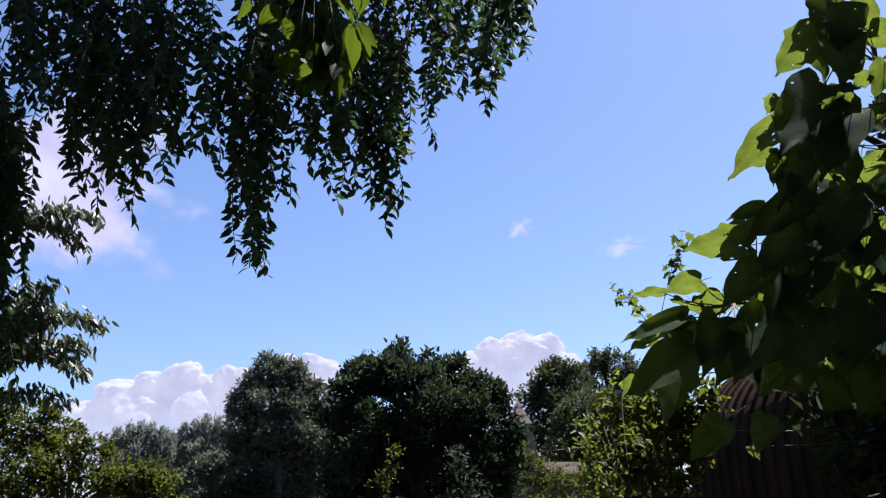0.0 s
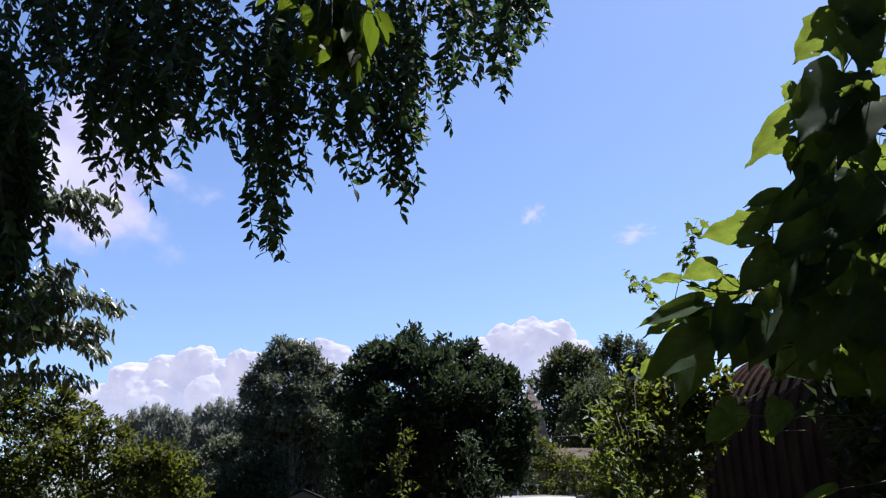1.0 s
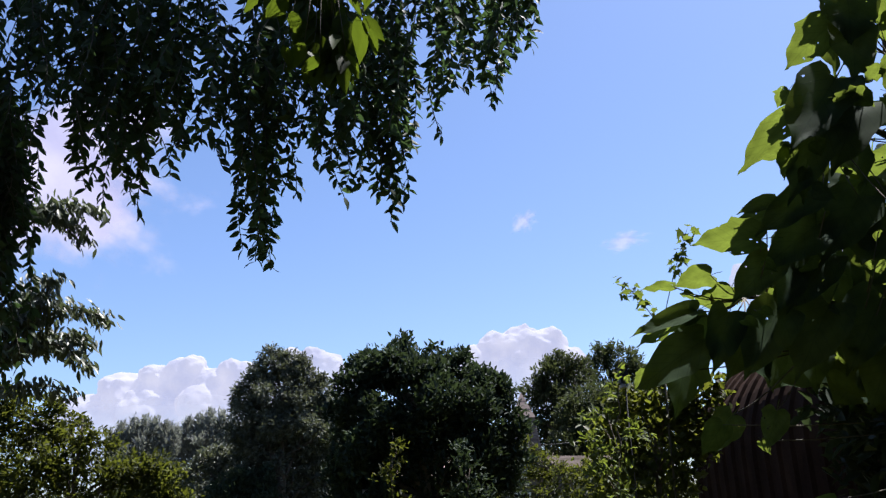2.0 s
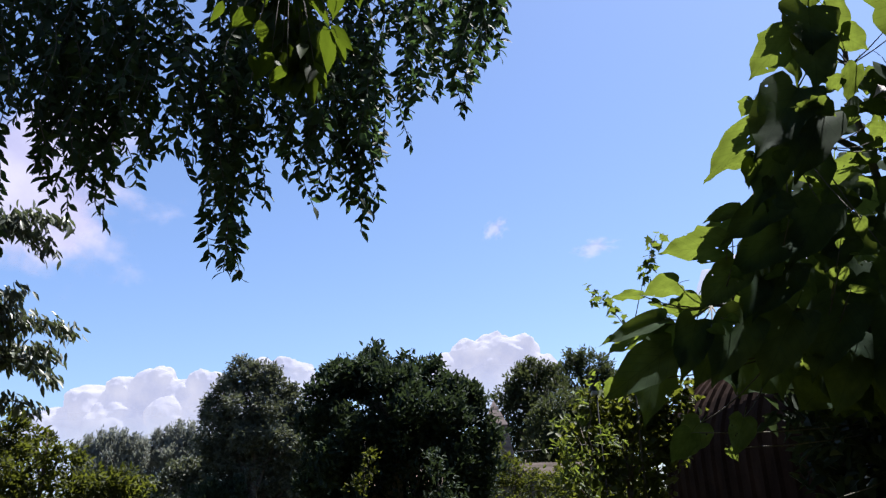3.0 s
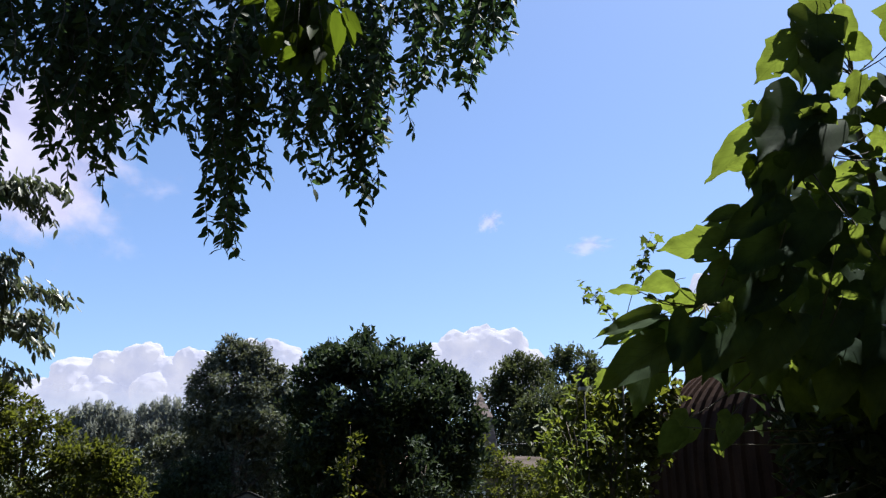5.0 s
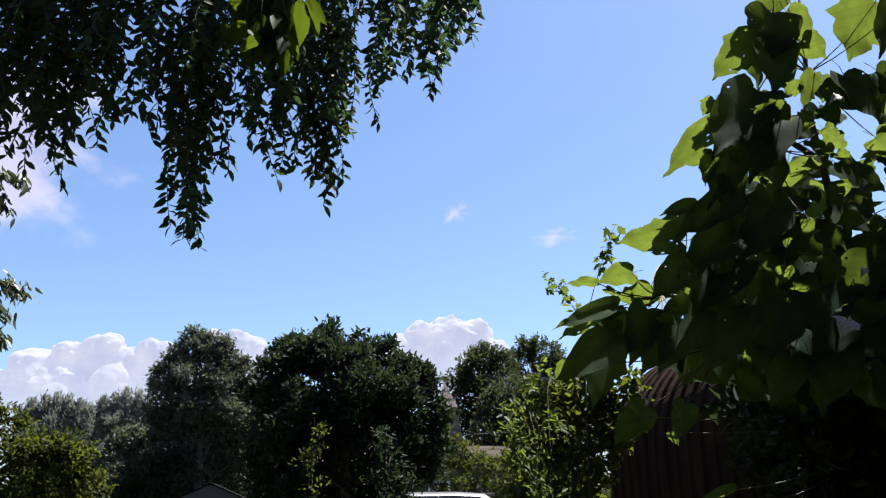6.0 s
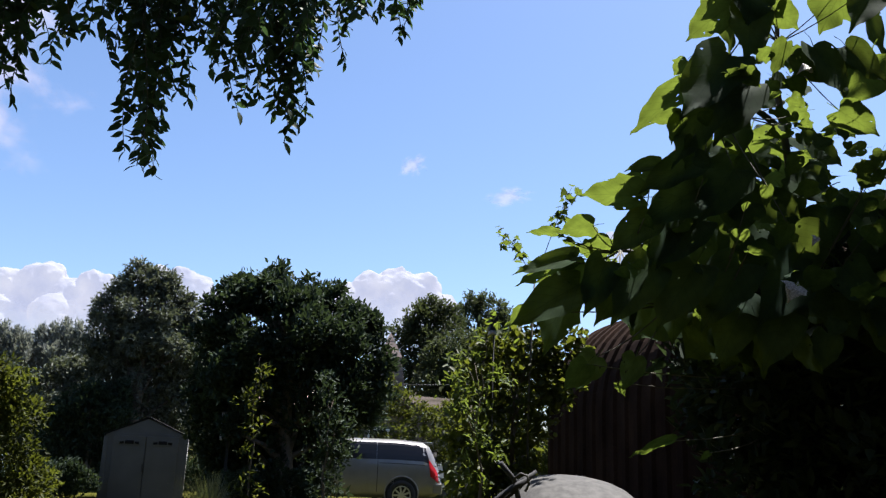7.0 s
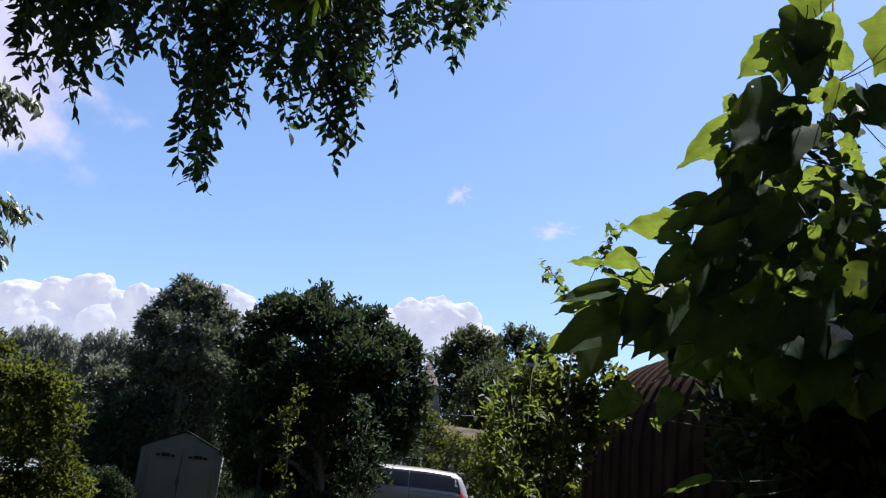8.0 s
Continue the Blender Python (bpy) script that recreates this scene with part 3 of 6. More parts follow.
tree("far_tree", (-13.0, 46.0, 0), spires([(-1.5, 6.4, 1.2, -0.4), (-1.0, 6.85, 1.4, -0.25), (-0.5, 7.0, 1.3, -0.1), (0.0, 7.25, 1.4, 0.0), (0.5, 7.2, 1.4, 0.15), (1.0, 6.9, 1.3, 0.3), (1.5, 6.5, 1.2, 0.4)]) + [(-0.9, 5.1, 0.85), (0.0, 5.4, 1.0), (0.9, 5.1, 0.9), (-0.7, 3.8, 1.2), (0.7, 3.8, 1.2), (0.0, 2.4, 1.4), (0.5, 1.4, 1.2)], 32000, 0.22, HAZE_TINTED_LEAF,
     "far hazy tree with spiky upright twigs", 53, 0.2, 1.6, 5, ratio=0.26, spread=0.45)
tree("round_bush", (-9.9, 29.0, 0), [(-0.5, 3.05, 0.5), (0.1, 3.1, 0.5), (0.55, 2.8, 0.45), (-0.9, 2.5, 0.6), (0.0, 2.5, 0.9), (0.8, 2.3, 0.7), (-0.8, 1.6, 0.9), (0.5, 1.2, 0.9)], 11000, 0.15, FAR_LEAF,
     "shaggy green bush in front of the far trees", 59, 0.12, 0.3, 6)
tree("round_bush", (-7.8, 28.4, 0), [(-0.3, 3.5, 0.4), (0.15, 3.65, 0.4), (0.6, 3.6, 0.38), (-0.5, 3.0, 0.5), (0.5, 3.0, 0.6), (0.0, 2.0, 0.9), (0.4, 1.2, 0.8), (-0.5, 1.1, 0.8)], 8000, 0.15, GREY_LEAF,
     "loose grey-green bush in front of the far trees", 60, 0.1, 0.4, 6)
tree("tall_bush", (-6.7, 15.0, 0), [(-1.6, 3.6, 0.6), (-0.8, 3.5, 0.5), (-0.1, 3.15, 0.44), (0.45, 2.98, 0.34), (0.95, 2.5, 0.3), (1.3, 2.5, 0.32), (1.62, 2.42, 0.34), (-1.2, 2.8, 0.8), (-0.2, 2.6, 0.65, -0.2), (0.7, 2.1, 0.5), (1.45, 2.0, 0.42), (1.95, 1.85, 0.36), (-0.5, 1.9, 0.8, -0.2), (0.9, 1.5, 0.6), (1.8, 1.2, 0.48), (-1.5, 1.7, 0.9), (-0.2, 0.9, 0.8), (1.0, 0.7, 0.5), (2.1, 0.7, 0.45), (-1.2, 0.6, 0.6), (0.4, 0.4, 0.5), (1.5, 0.5, 0.5)], 26000, 0.105, HEDGE_LEAF,
     "tall sunlit yellow-green bush at the lawn's edge", 61, 0.09, 0.4, 6)
# The dark leaf colour stands in for deep shade beside the shed.
tree("dark_bush", (-6.3, 26.3, 0), [(-0.6, 2.2, 0.45), (-0.1, 2.6, 0.45), (0.5, 2.7, 0.45), (-1.0, 1.8, 0.5), (-0.2, 2.3, 0.85), (0.6, 2.0, 0.6), (-0.9, 1.4, 0.8), (0.1, 1.1, 0.8), (-0.5, 0.5, 0.7)], 12000, 0.13, DARK_LEAF,
     "deeply shaded bush beside the garden shed", 67, 0.07, 1.3, 6, undercut=0.8)
tree("low_shrub", (-0.6, 16.1, 0), [(-0.75, 0.62, 0.35), (-0.3, 0.75, 0.38), (0.2, 0.75, 0.4), (0.7, 0.8, 0.4), (-0.9, 0.25, 0.35), (-0.4, 0.3, 0.4), (0.2, 0.3, 0.4), (0.8, 0.3, 0.4)], 7000, 0.09, DARK_LEAF,
     "low dark shrub at the foot of the dark tree", 69, 0.03, 0.5, 6)
# The next two shrubs are added: dark leaves in place of shaded lawn.
tree("low_shrub", (-2.75, 23.6, 0), [(-0.5, 0.6, 0.4), (-0.1, 0.75, 0.42), (0.4, 0.7, 0.4), (0.8, 0.6, 0.4), (-0.3, 0.3, 0.4), (0.4, 0.3, 0.4)], 4000, 0.1, DARK_LEAF,
     "low dark shrub added to hide sunlit lawn beside the shed", 64, 0.03, 1.2, 6)
tree("low_shrub", (-5.6, 21.4, 0), [(-0.9, 0.5, 0.4), (-0.4, 0.6, 0.4), (0.1, 0.55, 0.38), (0.4, 0.45, 0.3), (-1.3, 0.4, 0.4), (-0.7, 0.3, 0.35), (0.0, 0.3, 0.35)], 5000, 0.1, DARK_LEAF,
     "low dark shrub added to hide sunlit lawn at the hedge's end", 68, 0.03, 1.2, 6)
tree("weed_clump", (-4.5, 15.4, 0), [(-0.25, 0.8, 0.16), (0.0, 0.92, 0.16), (0.2, 0.75, 0.15), (-0.2, 0.45, 0.2), (0.1, 0.4, 0.2)], 240, 0.11, VINE_LEAF,
     "clump of leafy weeds at the hedge's foot", 65, 0.012, 0.6, 4, ratio=0.5)
# Added shrub: its dark leaves fill the deep shade and block light from behind.
tree("shade_shrub", (2.6, 3.7, 0), [(-0.6, 1.95, 0.26, -0.55), (-0.4, 1.65, 0.3, -0.6), (-0.95, 2.0, 0.26, -0.75), (-0.6, 2.25, 0.28, -0.7), (-0.15, 2.3, 0.28, -0.65), (0.3, 2.35, 0.28, -0.6), (-0.2, 2.1, 0.26, -0.45), (-0.55, 2.0, 0.32, -0.1), (-0.2, 2.15, 0.34, 0.0), (0.15, 2.2, 0.36, 0.0), (0.5, 2.25, 0.36, 0.1), (0.3, 2.5, 0.32, 0.7), (0.8, 2.5, 0.36, 0.8), (-0.6, 1.6, 0.34, -0.25), (-0.2, 1.65, 0.38, -0.3), (0.25, 1.7, 0.4, -0.3), (0.7, 1.8, 0.45, 0.2), (1.1, 2.1, 0.45, 0.9), (-0.55, 1.15, 0.36, -0.3), (-0.1, 1.15, 0.4, -0.35), (0.35, 1.15, 0.42, -0.3), (-0.5, 0.6, 0.4, -0.2), (0.1, 0.6, 0.45, -0.3), (0.6, 0.6, 0.5, 0.0), (1.1, 1.3, 0.5, 0.9)], 27000, 0.08, DARK_LEAF,
     "dense dark shrub added to fill the deep shade beside the big-leaved sapling", 70, 0.05, 0.5, 6, depth=0.7)
tree("hut_bush", (4.55, 18.0, 0), [(-1.1, 2.0, 0.6), (-0.5, 2.5, 0.6), (0.1, 2.9, 0.6), (0.7, 3.2, 0.6), (1.2, 3.0, 0.6), (-1.0, 1.2, 0.7), (-0.2, 1.5, 0.8), (0.7, 2.0, 0.9), (-0.7, 0.5, 0.6), (0.3, 0.6, 0.8), (1.2, 1.0, 0.8)], 12000, 0.11, HEDGE_LEAF,
     "dark green bush beside the far end of the hut", 72, 0.07, 0.4, 6)
tree("far_tree", (6.2, 34.0, 0), [(-0.9, 5.1, 0.7), (-0.3, 5.7, 0.7), (0.5, 5.6, 0.75), (1.1, 5.2, 0.7), (-1.1, 4.2, 0.8), (0.1, 4.5, 1.1), (1.2, 4.2, 0.9), (-0.6, 3.2, 1.1), (0.8, 3.0, 1.1), (-0.8, 2.0, 1.1), (0.6, 1.6, 1.2), (1.6, 2.2, 1.0)], 17000, 0.17, FAR_LEAF,
     "deep green broadleaf tree behind the porch", 45, 0.18, 0.5, 6, undercut=1.0)
tree("leafy_bush", (2.0, 23.6, 0), [(-0.5, 3.2, 0.5), (0.2, 3.1, 0.45), (0.8, 2.8, 0.4), (1.3, 2.5, 0.35), (-0.6, 2.3, 0.6), (0.4, 2.1, 0.6), (1.5, 1.8, 0.4), (0, 1.0, 0.7), (1.7, 1.2, 0.4), (1.9, 0.7, 0.4), (2.3, 2.5, 0.45), (2.7, 2.0, 0.5), (2.2, 1.4, 0.5), (2.7, 1.0, 0.5)], 10000, 0.11, HEDGE_LEAF,
     "dark green bush behind the parked van", 71, 0.07, 0.4, 6)
tree("young_shrub", (0.35, 15.4, 0), [(-0.05, 2.75, 0.14), (0.0, 2.4, 0.24), (0.25, 2.0, 0.3), (-0.25, 1.9, 0.22), (0.3, 1.5, 0.36), (-0.1, 1.3, 0.3), (0.1, 0.7, 0.4)], 900, 0.11, DARK_LEAF,
     "young broadleaf shrub in front of the dark tree", 73, 0.03, 1.2, 5)
tree("young_shrub", (-0.95, 15.2, 0), [(0.0, 3.05, 0.12), (0.05, 2.7, 0.18), (-0.1, 2.3, 0.18), (0.05, 1.85, 0.2), (-0.05, 1.3, 0.2), (0, 0.7, 0.25)], 280, 0.12, HEDGE_LEAF,
     "slender sapling with a few sunlit yellow-green leaves", 79, 0.02, 0.4, 5)
for k, (x, y, w) in enumerate(((-26.0, 40.0, 5.0), (-17.0, 36.0, 5.0), (-8.5, 35.0, 4.5), (9.5, 36.0, 4.5), (19.0, 38.0, 5.5))):
    tree("far_hedge", (x, y, 0), [(u * w, 1.5 + 0.7 * math.sin(u * 9 + k), 1.5) for u in (-1.0, -0.72, -0.45, -0.2, 0.05, 0.3, 0.55, 0.8, 1.0)] + [(u * w, 0.7, 1.1) for u in (-0.85, -0.55, -0.25, 0.1, 0.4, 0.7)], 15000, 0.2, FAR_LEAF,
         "long dark hedge of mixed shrubs along the far side", 101 + k, 0.08, 0.4, 6)
tree("vine_bush", (2.3, 9.2, 0), [(-0.1, 2.55, 0.36), (0.2, 2.75, 0.3), (0.48, 2.8, 0.24), (-0.4, 2.35, 0.32), (0.1, 2.2, 0.45), (0.4, 2.35, 0.3), (-0.45, 1.85, 0.35), (0.0, 1.7, 0.4), (-0.5, 1.35, 0.35), (-0.1, 1.15, 0.42), (-0.35, 0.7, 0.45), (0.1, 0.5, 0.42), (-0.3, 2.85, 0.14), (0.3, 3.1, 0.14), (0.62, 2.95, 0.16), (0.65, 2.4, 0.2), (0.68, 2.65, 0.2), (0.82, 2.85, 0.13)],
     4050, 0.09, VINE_LEAF, "tangled vine-covered bush with yellow-green lobed leaves", 83, 0.04, 0.2, 4, droop=0.3, ratio=0.8)
tree("young_sapling", (1.72, 8.2, 0), [(-0.2, 2.5, 0.16), (0.05, 2.75, 0.18), (-0.3, 2.15, 0.2), (0.1, 2.3, 0.2), (-0.1, 1.9, 0.25), (0.0, 1.5, 0.25)], 520, 0.085, SPRIG_LEAF,
     "thin sapling with bright green paired leaflets", 89, 0.018, 0.3, 9, ratio=0.38)


# ---- garden shed ----
def garden_shed():
    t = thing("garden_shed", (-3.95, 22.0, 0), "grey vinyl garden shed with closed double doors", "shed")
    w0, w1, eave, peak, deep = 0.96, 0.98, 1.62, 2.06, 2.1
    front = [(-w0, 0), (w0, 0), (w1, eave), (0, peak - 0.03), (-w1, eave)]
    v = [(x, 0, z) for x, z in front] + [(x, deep, z) for x, z in front]
    mesh_part("body", v, [(0, 1, 2, 3, 4), (9, 8, 7, 6, 5), (0, 5, 6, 1), (1, 6, 7, 2), (4, 9, 5, 0)], VINYL, t)
    for s in (-1, 1):
        bm = bmesh.new()
        a, b = Vector((s * (w1 + 0.03), 0, eave - 0.02)), Vector((0, 0, peak))
        n = Vector((-(b - a).z, 0, (b - a).x)).normalized() * 0.028
        if n.z < 0:
            n = -n
        q = [a, b, b + n, a + n]
        vs = [bm.verts.new((p.x, -0.02, p.z)) for p in q] + [bm.verts.new((p.x, deep + 0.1, p.z)) for p in q]
        for f in ((0, 1, 2, 3), (7, 6, 5, 4), (0, 4, 5, 1), (1, 5, 6, 2), (2, 6, 7, 3), (3, 7, 4, 0)):
            bm.faces.new([vs[i] for i in f])
        bmesh.ops.recalc_face_normals(bm, faces=bm.faces)
        part("roof_panel", bm, SHED_ROOF, t)
        door = part("door", box(0.012 if s > 0 else -0.78, 0.78 if s > 0 else -0.012, -0.03, 0.0, 0.06, 1.6, 0.01), VINYL, t)
        mid = 0.4 * s
        win = part("window", box(mid - 0.25, mid + 0.25, -0.042, -0.03, 1.365, 1.5, 0.006), VINYL, door)
        for x0, x1, z0, z1 in ((-0.23, -0.125, 1.395, 1.455), (-0.105, 0.105, 1.39, 1.478), (0.125, 0.23, 1.395, 1.455)):
            bm = box(mid + x0, mid + x1, -0.05, -0.041, z0, z1, 0.004)
            for v in bm.verts:   # the row of panes is arched
                v.co.z += 0.012 * (1 - ((v.co.x - mid) / 0.23) ** 2)
            part("pane", bm, TINTED, win)
        part("corner_post", box(s * w0 - 0.05, s * w0 + 0.05, -0.012, 0.04, 0, eave - 0.04, 0.008), VINYL, t)
    part("door_handle", box(-0.045, -0.02, -0.075, -0.03, 0.72, 0.92, 0.006), BLACK, t, "black pull handle")
    # Pale boards on this side only: its sunlit brightness is put into the colour.
    for i in range(11):
        z = 0.1 + i * 0.14
        part("siding_board", box(w1 - 0.015, w1 + 0.012 + 0.004 * (i % 2), 0.06, deep - 0.05, z, z + 0.125, 0.006), VINYL_TRIM, t)
    part("door_header", box(-0.82, 0.82, -0.02, 0.0, 1.6, 1.66, 0.004), VINYL, t)
    t.rotation_euler = (0, 0, radians(6.5))
    part("floor_sill", box(-0.96, 0.96, -0.06, deep, -0.06, 0.05, 0.01), SHED_ROOF, t)


garden_shed()


# ---- road vehicles ----
RING = [(0.93, 0.0), (0.985, 0.1), (1.0, 0.25), (1.0, 0.42), (0.985, 0.55), (0.955, 0.64), (0.90, 0.78), (0.83, 0.91), (0.76, 0.965), (0.62, 0.99), (0.35, 1.005), (0.0, 1.01)]


def body_point(stations, s, k, ring, grow=0.0):
    """A point of a car's skin: s metres from the tail, k from 0 (sill) to len(ring) - 1 (roof middle)."""
    for p, q in zip(stations, stations[1:]):
        if s <= q[0]:
            break
    f = (s - p[0]) / (q[0] - p[0])
    f = max(0, min(1, f))
    lo, hi, hw = (p[i] + (q[i] - p[i]) * f for i in (1, 2, 3))
    i = min(int(k), len(ring) - 2)
    g = k - i
    y = ring[i][0] + (ring[i + 1][0] - ring[i][0]) * g
    z = ring[i][1] + (ring[i + 1][1] - ring[i][1]) * g
    return Vector((s, y * (hw + grow), lo + (hi - lo) * z + (grow if z > 0.95 else 0)))


def car_body(stations, ring):
    bm = bmesh.new()
    ss = []
    for p, q in zip(stations, stations[1:]):
        n = max(1, round((q[0] - p[0]) / 0.2))
        ss += [p[0] + (q[0] - p[0]) * i / n for i in range(n)]
    ss.append(stations[-1][0])
    rows = []
    for s in ss:
        half = [body_point(stations, s, k, ring) for k in range(len(ring))]
        full = [Vector((p.x, -p.y, p.z)) for p in half] + half[-2::-1]
        rows.append([bm.verts.new(p) for p in full])
    for p, q in zip(rows, rows[1:]):
        for i in range(len(p) - 1):
            bm.faces.new((p[i], p[i + 1], q[i + 1], q[i]))
        bm.faces.new((p[-1], p[0], q[0], q[-1]))
    bm.faces.new(rows[0])
    bm.faces.new(rows[-1][::-1])
    bmesh.ops.recalc_face_normals(bm, faces=bm.faces)
    return bm


def skin_patch(stations, ring, s0, s1, k0, k1, side, out, cut0=0.0, cut1=0.0):
    """A pane or panel that lies on the skin between two stations and two heights; cut slants its ends."""
    bm = bmesh.new()
    nu, nv = 8, 4
    grid = []
    for i in range(nu + 1):
        row = []
        for j in range(nv + 1):
            v = j / nv
            u = i / nu
            s = (s0 + cut0 * v) * (1 - u) + (s1 + cut1 * v) * u
            p = body_point(stations, s, k0 + (k1 - k0) * v, ring, out)
            row.append(bm.verts.new((p.x, side * p.y, p.z)))
        grid.append(row)
    for i in range(nu):
        for j in range(nv):
            bm.faces.new((grid[i][j], grid[i + 1][j], grid[i + 1][j + 1], grid[i][j + 1]))
    bmesh.ops.recalc_face_normals(bm, faces=bm.faces)
    bmesh.ops.solidify(bm, geom=list(bm.faces), thickness=0.006)
    return bm


def ring_mesh(radius, inner, depth, sides=28):
    """A hollow disc round the y axis with rounded shoulders: a tyre or a rim."""
    bm = bmesh.new()
    prof = [(inner, -depth / 2), (radius * 0.96, -depth / 2), (radius, -depth * 0.32), (radius, depth * 0.32), (radius * 0.96, depth / 2), (inner, depth / 2)]
    rows = []
    for a in np.linspace(0, 2 * math.pi, sides, endpoint=False):
        rows.append([bm.verts.new((r * math.cos(a), y, r * math.sin(a))) for r, y in prof])
    for i, p in enumerate(rows):
        q = rows[(i + 1) % sides]
        for j in range(len(prof)):
            k = (j + 1) % len(prof)
            bm.faces.new((p[j], p[k], q[k], q[j]))
    bmesh.ops.recalc_face_normals(bm, faces=bm.faces)
    return bm


def wheel(parent, at, radius, side):
    tyre = part("wheel", ring_mesh(radius, radius * 0.66, 0.2), TYRE, parent, "black tyre", True)
    tyre.location = at
    part("rim", ring_mesh(radius * 0.67, radius * 0.58, 0.19), ALLOY, tyre, smooth=True)
    hub = bmesh.new()
    bmesh.ops.create_cone(hub, cap_ends=True, segments=14, radius1=0.05, radius2=0.045, depth=0.05, matrix=Matrix.Translation((0, side * 0.075, 0)) @ Matrix.Rotation(math.pi / 2, 4, "X"))
    for i in range(9):
        a = i * 2 * math.pi / 9
        m = Matrix.Rotation(-a, 4, "Y") @ Matrix.Translation((radius * 0.32, side * 0.075, 0)) @ Matrix.Diagonal((radius * 0.6, 0.03, 0.045, 1))
        bmesh.ops.create_cube(hub, size=1, matrix=m)
    part("spokes", hub, ALLOY, tyre, "nine-spoke alloy wheel")
    back = bmesh.new()
    bmesh.ops.create_cone(back, cap_ends=True, segments=20, radius1=radius * 0.6, radius2=radius * 0.6, depth=0.02, matrix=Matrix.Rotation(math.pi / 2, 4, "X"))
    part("brake_disc", back, BLACK, tyre)


def minivan():
    t = thing("minivan", (3.56, 22.4, 0.05), "silver minivan with tinted windows, parked behind the tree", "minivan")
    t.rotation_euler = (0, 0, math.pi - radians(2))
    st = [(0.0, 0.42, 0.95, 0.86), (0.04, 0.36, 1.02, 0.93), (0.14, 0.3, 1.28, 0.97), (0.3, 0.27, 1.58, 0.985), (0.45, 0.26, 1.65, 0.99), (1.2, 0.24, 1.7, 1.0), (2.4, 0.24, 1.7, 1.0), (3.1, 0.24, 1.64, 1.0), (3.6, 0.24, 1.5, 1.0), (4.1, 0.25, 1.12, 0.98), (4.7, 0.27, 1.0, 0.92), (5.0, 0.32, 0.86, 0.8), (5.12, 0.4, 0.7, 0.6)]
    part("body", car_body(st, RING), SILVER, t, smooth=True)
    for side in (1, -1):
        part("rear_window", skin_patch(st, RING, 0.28, 1.665, 5.1, 7.55, side, 0.006, 0.16, 0.0), TINTED, t)
        part("side_window", skin_patch(st, RING, 1.675, 2.6, 5.1, 7.55, side, 0.006), TINTED, t)
        part("front_window", skin_patch(st, RING, 2.68, 3.5, 5.1, 7.4, side, 0.006, 0.0, -0.5), TINTED, t)
        part("door_seam", skin_patch(st, RING, 1.63, 1.645, 1.0, 5.0, side, 0.004), BLACK, t)
        part("slide_rail", skin_patch(st, RING, 0.35, 1.6, 4.4, 4.5, side, 0.005), BLACK, t)
        part("taillight", skin_patch(st, RING, 0.04, 0.27, 3.0, 5.5, side, 0.02, 0.03, 0.05), RED_LENS, t, "red tail lamp")
        for s in (1.0, 4.05):
            arch = part("wheel_arch", ring_mesh(0.42, 0.02, 0.03), BLACK, t)
            arch.location = (s, side * 0.985, 0.36)
            lip = part("arch_lip", ring_mesh(0.445, 0.415, 0.05), SILVER, t, smooth=True)
            lip.location = (s, side * 0.985, 0.36)
            wheel(t, (s, side * 0.94, 0.315), 0.365, side)
        part("bumper_corner", box(-0.04, 0.2, side * 0.9 - 0.08, side * 0.9 + 0.08, 0.36, 0.62, 0.03), SILVER, t)
    part("rear_bumper", box(-0.07, 0.06, -0.85, 0.85, 0.36, 0.64, 0.04), SILVER, t)
    part("tailgate_glass", box(0.07, 0.09, -0.7, 0.7, 1.08, 1.42, 0.004), TINTED, t)
    part("spoiler", box(0.2, 0.42, -0.68, 0.68, 1.6, 1.66, 0.015), SILVER, t)


minivan()


